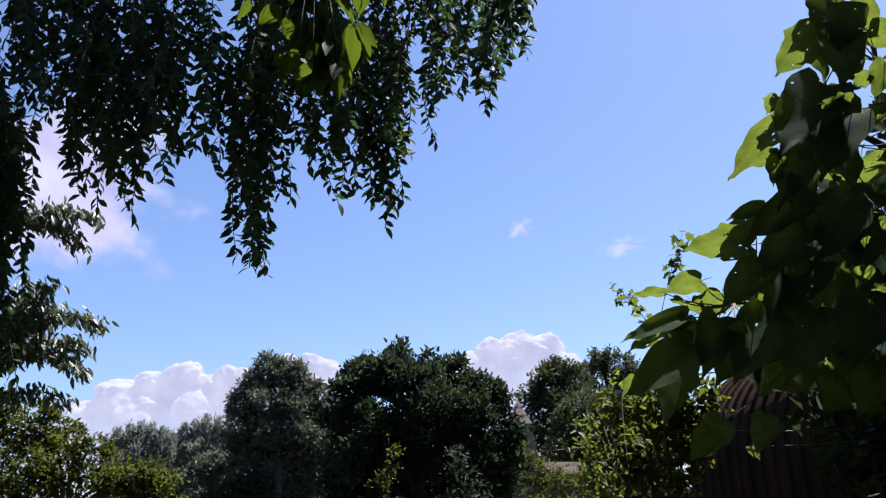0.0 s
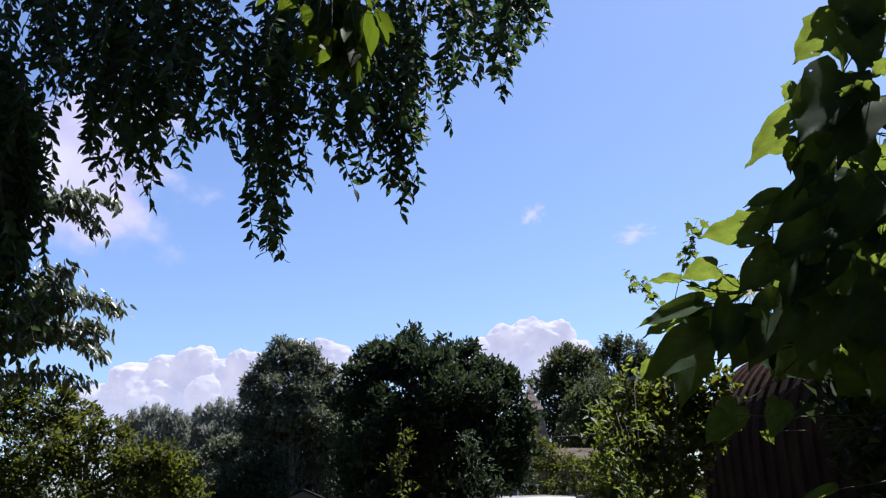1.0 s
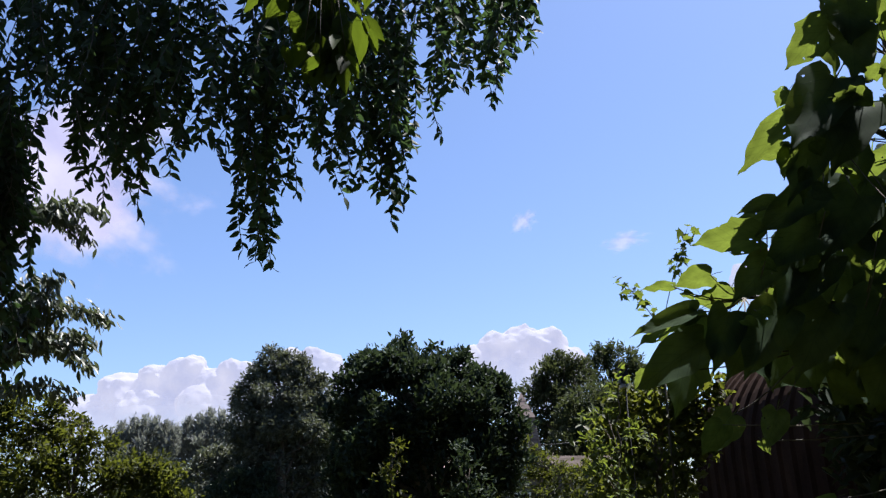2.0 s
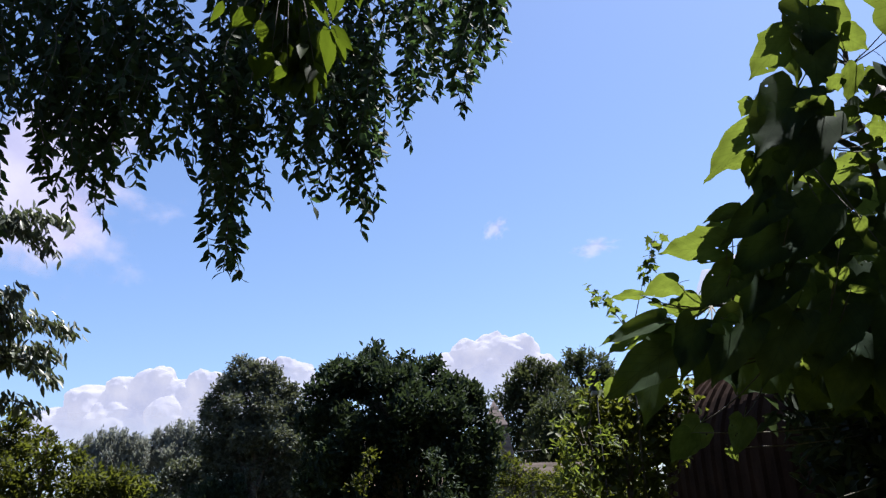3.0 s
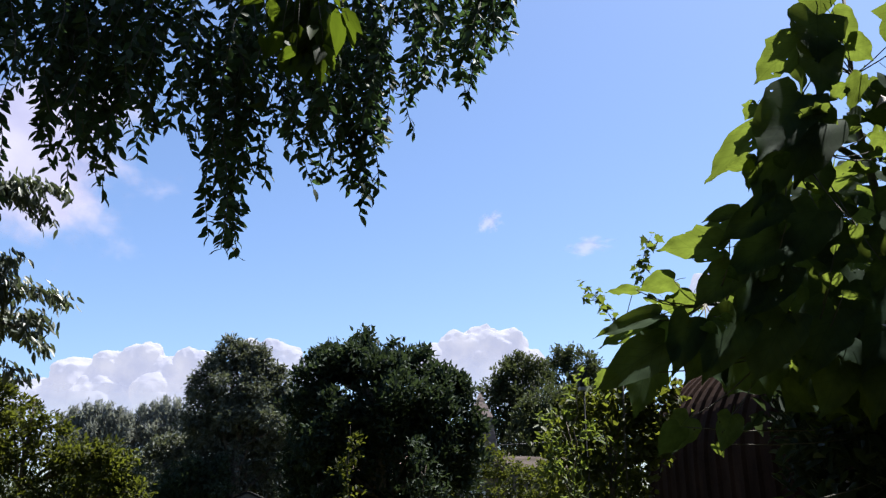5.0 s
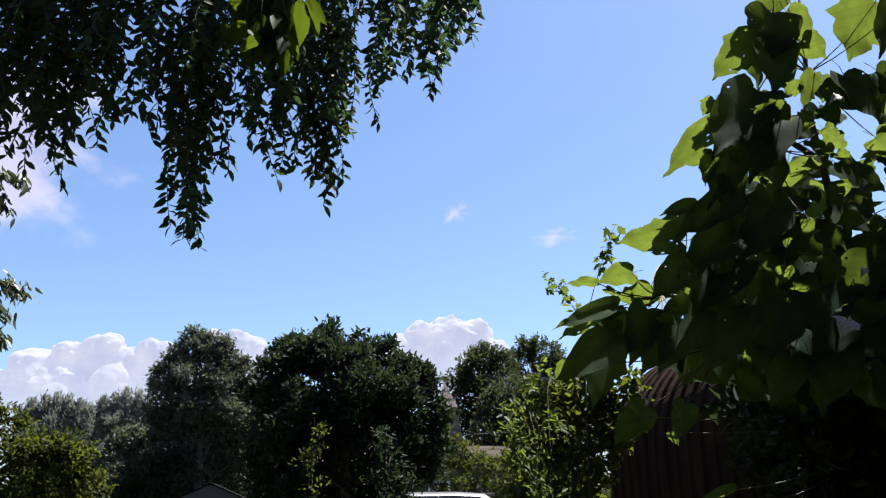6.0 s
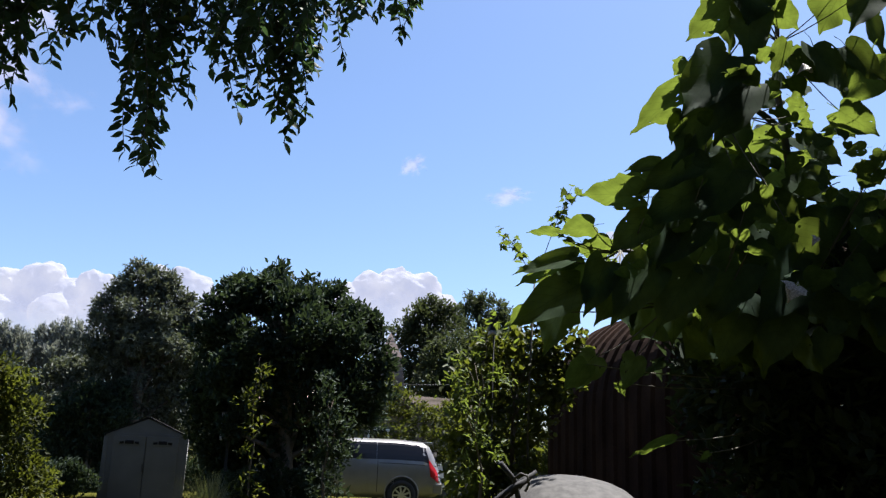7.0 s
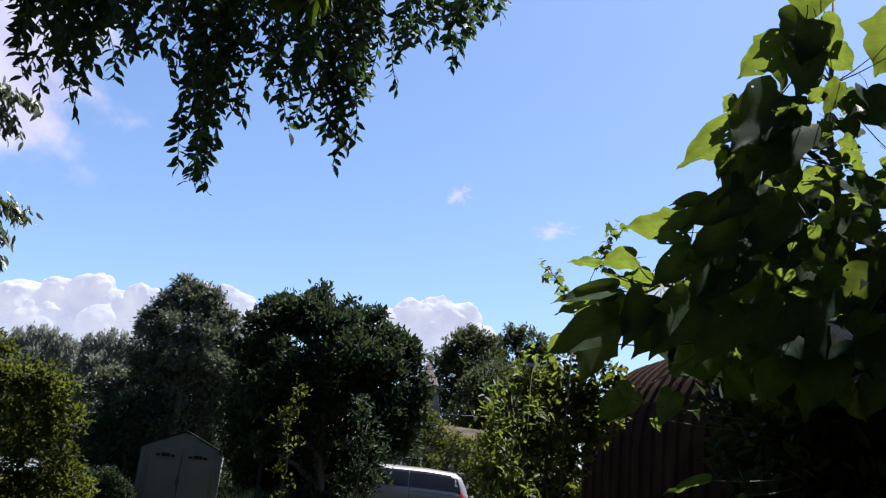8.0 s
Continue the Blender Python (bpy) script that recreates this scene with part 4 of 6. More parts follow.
def old_car():
    """A dusty round-roofed car beside the metal hut, its back to the lawn."""
    t = thing("old_car", (2.62, 7.3, -0.02), "dusty grey old round-roofed car parked beside the hut", "car")
    t.rotation_euler = (0, 0, math.pi / 2 - radians(6))
    ring = [(0.93, 0.0), (0.99, 0.14), (1.0, 0.3), (1.0, 0.45), (0.97, 0.56), (0.9, 0.65), (0.8, 0.74), (0.7, 0.83), (0.58, 0.905), (0.42, 0.96), (0.2, 0.992), (0, 1.0)]
    st = [(0.0, 0.4, 0.7, 0.6), (0.06, 0.32, 0.85, 0.74), (0.2, 0.26, 1.0, 0.78), (0.42, 0.24, 1.14, 0.88), (0.75, 0.22, 1.3, 0.93), (1.1, 0.22, 1.375, 0.95), (1.5, 0.22, 1.39, 0.95), (2.3, 0.22, 1.36, 0.84), (2.9, 0.22, 1.2, 0.83), (3.2, 0.24, 0.98, 0.81), (3.8, 0.28, 0.86, 0.76), (4.05, 0.36, 0.7, 0.6)]
    part("body", car_body(st, ring), DUSTY, t, smooth=True)
    bm = bmesh.new()
    g = []
    for s in (0.16, 0.24, 0.32, 0.4, 0.48):
        half = [body_point(st, s, k, ring, 0.012) for k in (7.6, 8.2, 8.8, 9.4, 10.0, 10.5, 11.0)]
        full = [Vector((p.x - 0.006, -p.y, p.z + 0.008)) for p in half] + [Vector((p.x - 0.006, p.y, p.z + 0.008)) for p in half[-2::-1]]
        g.append([bm.verts.new(p) for p in full])
    for p, q in zip(g, g[1:]):
        for i in range(len(p) - 1):
            bm.faces.new((p[i], p[i + 1], q[i + 1], q[i]))
    bmesh.ops.recalc_face_normals(bm, faces=bm.faces)
    part("rear_glass", bm, DUSTY_GLASS, t, "dusty rear window", True)
    part("rear_bumper", box(-0.1, 0.02, -0.72, 0.72, 0.42, 0.54, 0.03), ALLOY, t)
    for side in (1, -1):
        part("side_glass", skin_patch(st, ring, 1.3, 2.4, 5.0, 7.4, side, 0.006, 0.1, -0.15), TINTED, t)
        part("taillight", box(0.02, 0.08, side * 0.6 - 0.06, side * 0.6 + 0.06, 0.62, 0.76, 0.02), RED_LENS, t)
        for s in (0.75, 3.1):
            arch = part("wheel_arch", ring_mesh(0.36, 0.02, 0.03), BLACK, t)
            arch.location = (s, side * 0.83, 0.33)
            wheel(t, (s, side * 0.79, 0.3), 0.3, side)


old_car()


def bike_rack():
    """Black tubular rack with straps and cables, leaning beside the old car."""
    t = thing("bike_rack", (1.62, 7.0, 0), "folded black tubular bicycle rack with straps and cable", "rack")
    rng = random.Random(8)
    part("upright", tube([(0.3, 0.05, 0), (0.28, 0.05, 0.8), (0.14, 0.0, 1.36), (0.0, -0.05, 1.5)], 0.024, 8), BLACK, t, smooth=True)
    for i in range(4):
        a = (-0.25 + 0.03 * i, 0.05 * i, 1.0 + 0.01 * i)
        b = (0.22 + 0.05 * i, 0.05 * i - 0.02, 1.36 + 0.025 * i)
        part("bar", tube(bend(a, b, rng.uniform(-0.03, 0.03), 6), [0.022, 0.03, 0.022, 0.028, 0.02, 0.026, 0.018], 8), BLACK, t, smooth=True)
    part("cable", tube([(0.12, -0.06, 1.37), (0.17, -0.09, 1.42), (0.23, -0.08, 1.4), (0.25, -0.06, 1.33), (0.22, -0.05, 1.27)], 0.011, 6), DUSTY, t, "pale looped cable", True)
    part("foot_bar", tube([(-0.3, 0.1, 1.0), (-0.32, 0.12, 0.0)], 0.022, 8), BLACK, t, smooth=True)
    part("tray", box(-0.42, -0.02, -0.05, 0.15, 0.95, 1.02, 0.012), BLACK, t)


bike_rack()


# ---- metal hut ----
def metal_hut():
    """A ribbed steel hut with a rounded roof, its long side along the yard."""
    t = thing("metal_hut", (5.85, 9.3, 0), "weathered brown ribbed steel hut with a rounded roof", "hut")
    r, spring, y0, y1, pitch = 1.68, 2.25, -4.6, 4.9, 0.42
    prof = [(-r, 0.0), (-r, spring * 0.5), (-r, spring)] + [(-r * math.cos(a), spring + r * math.sin(a)) for a in np.linspace(0, math.pi, 25)[1:-1]] + [(r, spring), (r, spring * 0.5), (r, 0.0)]
    n = int((y1 - y0) / pitch)
    for i in range(n):
        bm = bmesh.new()
        rows = []
        for f, out in ((0.0, 0.0), (0.5, 0.0), (0.6, 0.04), (0.9, 0.04), (1.0, 0.0)):
            y = y0 + (i + f) * pitch
            row = []
            for x, z in prof:
                d = Vector((x, 0, max(0, z - spring)))
                d = d.normalized() if d.length else d
                row.append(bm.verts.new((x + d.x * out, y, z + d.z * out)))
            rows.append(row)
        for p, q in zip(rows, rows[1:]):
            for j in range(len(prof) - 1):
                bm.faces.new((p[j], q[j], q[j + 1], p[j + 1]))
        part("steel_panel", bm, RIBBED, t)
    for y, name in ((y0 + 0.02, "end_wall"), (y0 + n * pitch - 0.06, "end_wall")):
        bm = bmesh.new()
        a = [bm.verts.new((x * 0.985, y, z)) for x, z in prof]
        b = [bm.verts.new((x * 0.985, y + 0.04, z)) for x, z in prof]
        bm.faces.new(a[::-1])
        bm.faces.new(b)
        for k in range(len(a)):
            bm.faces.new((a[k], a[(k + 1) % len(a)], b[(k + 1) % len(b)], b[k]))
        part(name, bm, OLD_WOOD, t)
    part("drip_strip", box(-r - 0.1, -r - 0.065, -1.75, -1.7, spring - 0.75, spring - 0.12, 0.006), VINYL_TRIM, t, "loose pale metal strip")


metal_hut()


# ---- house behind the trees ----
def house():
    t = thing("house", (0.6, 32.0, 0), "brown-shingled house with a steep gable, mostly behind trees", "house")
    part("wall", box(-4.0, 3.1, 0.0, 6.0, -0.05, 2.9, 0.01), OLD_WOOD, t)
    bm = bmesh.new()
    vs = [bm.verts.new(p) for p in ((-4.3, -0.3, 2.85), (3.3, -0.3, 2.85), (3.3, 6.3, 2.85), (-4.3, 6.3, 2.85), (-4.0, 3, 4.4), (2.9, 3, 4.4))]
    for f in ((0, 1, 5, 4), (1, 2, 5), (2, 3, 4, 5), (3, 0, 4), (3, 2, 1, 0)):
        bm.faces.new([vs[i] for i in f])
    part("roof", bm, SHINGLE, t)
    part("gable", box(1.85, 3.15, -0.12, 1.2, 2.9, 3.72, 0.01), OLD_WOOD, t)
    for i in range(9):   # the little tower: tapered courses of shingles under a steep cap
        z = 3.7 + i * 0.14
        half = 0.62 - 0.024 * i
        part("shingle_course", box(2.5 - half, 2.5 + half, -0.2 - 0.008 * (i % 2), 0.6, z, z + 0.132, 0.01), SHINGLE, t)
    bm = bmesh.new()
    for z0, z1, k0, k1 in ((4.96, 5.3, 0.46, 0.3), (5.3, 5.62, 0.31, 0.16), (5.62, 5.95, 0.17, 0.015)):
        lower = [bm.verts.new((2.5 + sx * k0, 0.2 + sy * k0, z0)) for sx, sy in ((-1, -1), (1, -1), (1, 1), (-1, 1))]
        upper = [bm.verts.new((2.5 + sx * k1, 0.2 + sy * k1, z1)) for sx, sy in ((-1, -1), (1, -1), (1, 1), (-1, 1))]
        for i in range(4):
            bm.faces.new((lower[i], lower[(i + 1) % 4], upper[(i + 1) % 4], upper[i]))
        bm.faces.new(lower[::-1])
        bm.faces.new(upper)
    part("tower_cap", bm, SHINGLE, t, "steep pointed shingle cap")
    for x in (-3.2, -1.4, 0.4, 2.2):
        win = part("window", box(x - 0.42, x + 0.42, -0.05, 0.0, 1.0, 2.2, 0.01), WHITE_PAINT, t)
        for s in (0, 1):
            part("pane", box(x - 0.34, x + 0.34, -0.06, -0.048, 1.07 + 0.56 * s, 1.58 + 0.56 * s, 0.003), TINTED, win)


house()


def porch():
    t = thing("porch", (5.0, 28.0, 0), "weathered grey lean-to porch with wooden posts", "porch")
    bm = bmesh.new()
    vs = [bm.verts.new(p) for p in ((-1.35, -0.2, 2.75), (1.4, -0.2, 2.62), (1.4, 2.6, 3.2), (-1.35, 2.6, 3.3), (-1.35, -0.2, 2.9), (1.4, -0.2, 2.78), (1.4, 2.6, 3.34), (-1.35, 2.6, 3.44))]
    for f in ((0, 1, 2, 3), (7, 6, 5, 4), (0, 4, 5, 1), (1, 5, 6, 2), (2, 6, 7, 3), (3, 7, 4, 0)):
        bm.faces.new([vs[i] for i in f])
    bmesh.ops.recalc_face_normals(bm, faces=bm.faces)
    part("porch_roof", bm, DARK_WALL, t)
    rng = random.Random(4)
    for i in range(9):
        x = -1.2 + 0.3 * i
        part("board", box(x, x + 0.22, 0.55, 0.6, -0.05, 2.7 + rng.uniform(-0.05, 0.05), 0.006), OLD_WOOD, t)
    for x in (-1.15, 0.1, 1.2):
        part("post", box(x - 0.05, x + 0.05, -0.1, 0.0, -0.05, 2.66, 0.008), OLD_WOOD, t)
    part("rail", box(-1.15, 1.2, -0.07, -0.03, 0.9, 0.98, 0.006), OLD_WOOD, t)


porch()


def leaning_board():
    t = thing("sign_board", (3.72, 21.7, 0), "white painted board leaning behind the van", "board")
    bm = box(-0.06, 0.06, -0.012, 0.012, 0.52, 1.18, 0.003)
    part("panel", bm, WHITE_PAINT, t)
    part("stake", box(-0.02, 0.02, 0.013, 0.05, -0.05, 1.1, 0.003), OLD_WOOD, t)
    t.rotation_euler = (0, radians(-9), 0)


leaning_board()


def garden_bench():
    t = thing("garden_bench", (-9.2, 25.5, 0), "white slatted garden bench under the bushes", "bench")
    for i in range(4):
        part("seat_slat", box(-0.75, 0.75, -0.25 + 0.13 * i, -0.15 + 0.13 * i, 0.42, 0.45, 0.005), WHITE_PAINT, t)
    for i in range(3):
        part("back_slat", box(-0.75, 0.75, 0.27, 0.3, 0.55 + 0.14 * i, 0.65 + 0.14 * i, 0.005), WHITE_PAINT, t)
    for x in (-0.68, 0.68):
        part("front_leg", box(x - 0.03, x + 0.03, -0.26, -0.2, -0.05, 0.42, 0.005), WHITE_PAINT, t)
        part("back_leg", box(x - 0.03, x + 0.03, 0.3, 0.36, -0.05, 0.95, 0.005), WHITE_PAINT, t)


garden_bench()


def bird_house():
    t = thing("bird_house", (2.0, 9.0, 0), "dark bird house with pale underside on a thin pole", "bird house")
    part("pole", tube([(0, 0, -0.05), (0.01, 0, 2.88)], 0.01, 6), TYRE, t, smooth=True)
    part("house_box", box(-0.045, 0.045, -0.05, 0.05, 2.93, 3.11, 0.006), BLACK, t)
    part("tray", box(-0.045, 0.045, -0.05, 0.05, 2.88, 2.92, 0.006), VINYL_TRIM, t)
    part("lid", box(-0.06, 0.06, -0.065, 0.065, 3.11, 3.13, 0.004), BLACK, t)


bird_house()


# Takes the place of a white house window glimpsed between the leaves.
def window_stand_in():
    t = thing("window_stand_in", (-1.5, 16.75, 0), "pale boarded box on a post among dark leaves, standing in for a house window", "nest box")
    part("post", box(-0.03, 0.03, 0.0, 0.06, -0.05, 1.62, 0.004), BLACK, t)
    for i in range(3):
        part("front_board", box(-0.1 + 0.08 * i, -0.026 + 0.08 * i, -0.1, -0.085, 1.6, 2.08 - 0.02 * i, 0.004), VINYL, t)
    part("corner_strip", box(-0.15, -0.105, -0.11, -0.08, 1.58, 2.12, 0.004), VINYL_TRIM, t, "white painted corner strip")
    for x in (-0.12, 0.14):
        part("side_panel", box(x - 0.01, x + 0.01, -0.08, 0.12, 1.6, 2.05, 0.003), VINYL, t)
    part("lid", box(-0.16, 0.17, -0.12, 0.15, 2.1, 2.125, 0.004), OLD_WOOD, t)
    part("floor_panel", box(-0.1, 0.12, -0.08, 0.12, 1.6, 1.62, 0.002), VINYL, t)


window_stand_in()


def overhead_wire():
    t = thing("overhead_wire", (0, 30, 0), "thin sagging utility wire to the house", "wire")
    part("cable", tube(bend((3.4, 2.0, 3.9), (26, 6, 7.4), 0.6, 16), 0.012, 5), WIRE, t, smooth=True)
    part("pole", tube([(26, 6, -0.05), (26, 6, 8)], [0.16, 0.12], 10), OLD_WOOD, t, smooth=True)
    for z in (0.0, 0.18):
        part("side_cable", tube(bend((-3.4, 2.0, 3.2 + z), (-30, 8, 4.6 + z), 0.4, 16), 0.012, 5), WIRE, t, smooth=True)
    part("side_pole", tube([(-30, 8, -0.05), (-30, 8, 6)], [0.16, 0.12], 10), OLD_WOOD, t, smooth=True)


overhead_wire()


def reed_clump(at, seed):
    rng = np.random.RandomState(seed)
    t = thing("ornamental_grass", at, "pale green clump of tall ornamental grass", "grass")
    v, f = [], []
    for i in range(900):
        a, lean, h = rng.uniform(0, 2 * math.pi), abs(rng.normal(0, 0.34)) + 0.05, rng.uniform(0.45, 1.2)
        w = 0.007
        d = np.array([math.cos(a), math.sin(a), 0])
        s = np.array([-d[1], d[0], 0]) * w
        root = d * rng.uniform(0, 0.16)
        b = len(v)
        for k in range(5):
            u = k / 4
            p = root + d * lean * h * u ** 2 * 1.2 + np.array([0, 0, h * (u - 0.25 * lean * u ** 2) - 0.04])
            v += [tuple(p - s * (1.05 - u)), tuple(p + s * (1.05 - u))]
        f += [(b + 2 * k, b + 2 * k + 1, b + 2 * k + 3, b + 2 * k + 2) for k in range(4)]
    tagged(mesh_part("blades", v, f, REED, t), kind="stuff")


reed_clump((-1.6, 15.5, 0), 5)


# ---- cherry tree with hanging sprays ----
def cherry_tree():
    rng = np.random.RandomState(12)
    t = thing("cherry_tree", (-4.5, 5.4, 0), "old cherry tree with long drooping leafy branches", "tree")
    o = Vector((4.48, 0, 0))   # sprays below are given from the yard's origin, at the trunk's depth
    part("trunk", tube([(0, 0, -0.05), (0.05, 0, 1.2), (0.0, 0.1, 2.4), (0.15, 0.1, 3.8), (0.4, 0.1, 5.2), (0.5, 0.1, 6.6)], [0.24, 0.2, 0.18, 0.15, 0.11, 0.05], 12), BARK, t, smooth=True)
    limbs = [bend((0.47, 0.1, 6.1), (5.4, 0.1, 6.1), -0.3, 10, 0.02), bend((0.46, 0.1, 6.0), (4.4, 0.5, 6.4), -0.3, 10, 0.03), bend((0.44, 0.1, 5.9), (2.6, -0.2, 6.1), -0.2, 8, 0.03)]
    for l in limbs:
        part("limb", tube(l, [0.055 * (1 - 0.85 * i / (len(l) - 1)) for i in range(len(l))], 8), BARK, t, smooth=True)
    hanging = [(-2.97, 5.53, -2.98, 4.64, 0.06), (-2.76, 5.42, -2.66, 4.51, 0.1), (-2.55, 5.06, -2.54, 3.98, 0.1), (-2.27, 5.09, -2.26, 3.94, 0.16), (-2.15, 4.98, -2.07, 4.08, 0.08), (-2.44, 5.55, -2.42, 4.38, 0.16), (-1.82, 5.26, -1.79, 4.12, 0.1), (-2.01, 5.42, -1.96, 4.56, 0.11), (-1.41, 5.23, -1.27, 3.35, 0.18), (-1.2, 5.22, -1.14, 3.81, 0.13),
               (-1.51, 5.09, -1.53, 4.25, 0.07), (-0.94, 5.11, -0.9, 4.13, 0.13), (-0.68, 4.75, -0.69, 3.91, 0.08), (-0.42, 5.17, -0.3, 3.73, 0.15), (-0.53, 5.03, -0.54, 3.97, 0.1), (-0.2, 5.41, -0.21, 4.24, 0.11), (0.09, 5.45, 0.07, 4.32, 0.09), (0.29, 5.59, 0.28, 4.83, 0.09), (0.62, 5.78, 0.51, 4.72, 0.15)]
    hanging += [(-3.35, 4.8, -3.3, 2.9, 0.12), (-3.55, 4.6, -3.5, 2.4, 0.2), (-3.0, 4.2, -2.92, 3.5, 0.05), (-3.2, 4.6, -3.14, 2.7, 0.09), (-3.4, 5.0, -3.36, 2.4, 0.15), (-3.6, 5.0, -3.6, 2.2, 0.25), (0.8, 5.8, 0.72, 5, 0.08), (-3.2, 4.95, -3.0, 2.75, 0.09), (-3.3, 4.9, -3.08, 2.5, 0.12), (-3.1, 4.7, -2.98, 3.2, 0.07)]
    crown = [(-3.6, 6.0, -3.55, 4.5, 0.3), (-3.95, 5.8, -3.9, 4.0, 0.3), (-3.1, 5.7, -3.0, 4.85, 0.26), (-2.6, 5.8, -2.5, 5.0, 0.3), (-2.2, 5.8, -2.15, 4.95, 0.3), (-1.8, 5.75, -1.75, 5.15, 0.22), (-1.25, 5.85, -1.2, 4.9, 0.28), (-0.8, 5.85, -0.75, 4.95, 0.28), (-0.35, 5.8, -0.3, 5.0, 0.24), (0.1, 5.75, 0.12, 5.25, 0.2), (0.5, 5.8, 0.5, 5.4, 0.2),
             (-2.9, 6.3, -2.8, 5.4, 0.35), (-2.3, 6.5, -2.2, 5.6, 0.3), (-1.3, 6.6, -1.2, 5.6, 0.35), (-0.6, 6.5, -0.5, 5.7, 0.3), (0.1, 6.3, 0.1, 5.7, 0.25)]
    P, A, F = [], [], []
    twigs = bmesh.new()

    def spray(x0, z0, x1, z1, w, strands, step, lean=0.0):
        for strand in range(strands):
            dy = rng.normal(0, 0.28)
            off, cut = 2 * (strand + rng.uniform(0.2, 0.8)) / strands - 1, 1.0 - 0.55 * rng.random() ** 1.3
            if strand % 3 == 1:   # some hang to the full length
                cut = rng.uniform(0.88, 1.0)
            a = np.array([x0 + off * w, dy, z0 + rng.uniform(-0.1, 0.1)])
            b = np.array([x1 + off * w * (1.3 - cut), dy + rng.normal(0, 0.1), z0 + (z1 - z0) * cut])
            n = max(4, int(np.linalg.norm(b - a) / step))
            pts = []
            for i in range(n + 1):
                k = i / n
                p = a + (b - a) * k
                p[0] += 0.05 * math.sin(k * 6 + off * 9) + lean * k * k
                p[1] += 0.04 * math.cos(k * 4 + off * 7)
                pts.append(p)
                s = 1 if i % 2 else -1
                ang = rng.uniform(0, math.pi) if rng.random() < 0.5 else 0.0
                out = np.array([s * math.cos(ang), math.sin(ang) * s, 0])
                P.append(p)
                A.append(out * rng.uniform(0.4, 1.5) + np.array([0, 0, -0.9]) + rng.normal(size=3) * 0.35)
                F.append(rng.normal(size=3) + np.array([0, -0.6, 0.5]))
            add_tube(twigs, [Vector(q) + o for q in pts[::3]] + [Vector(pts[-1]) + o], 0.004, 4)
    for x0, z0, x1, z1, w in hanging:
        spray(x0, z0, x1, z1 + 0.02, w * 1.12, max(5, int(w * 88)), 0.027)
    front = len(P)
    for x0, z0, x1, z1, w in crown:
        spray(x0, z0, x1, z1, w, 13 if x0 < -1.9 else 11, 0.03)
    P, A, F = np.array(P) + np.array([4.48, 0, 0]), np.array(A), np.array(F)
    size = rng.uniform(0.07, 0.115, len(P))
    part("twig", twigs, TWIG, t, smooth=True)["kind"] = "stuff"
    # the upper crown, out of view, added to shade the hanging branches
    lumps = [(1.2, 7.7, 1.0, 0.5), (2.1, 7.9, 1.1, 0.7), (3.0, 7.8, 1.1, 0.6), (3.9, 7.7, 1.0, 0.6), (4.5, 7.6, 0.8, 0.5), (0.3, 7.6, 1.1, 0.4), (1.6, 8.6, 1.1, 0.3), (3.0, 8.6, 1.1, 0.3)]
    for x, z, r, y in lumps:
        part("limb", tube(bend((0.5, 0.1, 6.4), (x, y, z), -0.25, 6, 0.04), [0.05, 0.042, 0.035, 0.028, 0.022, 0.016, 0.01], 7), BARK, t, smooth=True)
    high, away = crown_points(lumps, 15000, rng, 0.9)
    broad = rng.uniform(0.09, 0.13, len(high))
    leaf_cloud("crown", high, away + rng.normal(size=away.shape), rng.normal(size=away.shape) * 0.6 + np.array([0, 0, 1.0]), broad, broad * 0.45, CHERRY_LEAF, t)
    lone = np.zeros(len(P), bool)
    low = np.argsort(P[:front, 2])
    lone[low[:280]] = True
    leaf_cloud("leaves", P[~lone], A[~lone], F[~lone], size[~lone], size[~lone] * 0.46, CHERRY_LEAF, t, 0.14, fine=True)
    blade = leaf_cloud("leaf", [(0, 0, 0)], [(0, 1, 0)], [(0, 0, 1)], [1.0], [0.46], CHERRY_LEAF_ONE, None, 0.14, kind="", fine=True)
    first = True
    for i in np.where(lone)[0]:
        y = Vector(A[i]).normalized()
        x = y.cross(Vector(F[i])).normalized()
        m = Matrix((x, y, x.cross(y))).transposed().to_4x4()
        ob = blade if first else new("leaf", blade.data)
        first = False
        ob.parent = t
        ob.matrix_basis = Matrix.Translation(P[i]) @ m @ Matrix.Scale(size[i], 4)


cherry_tree()


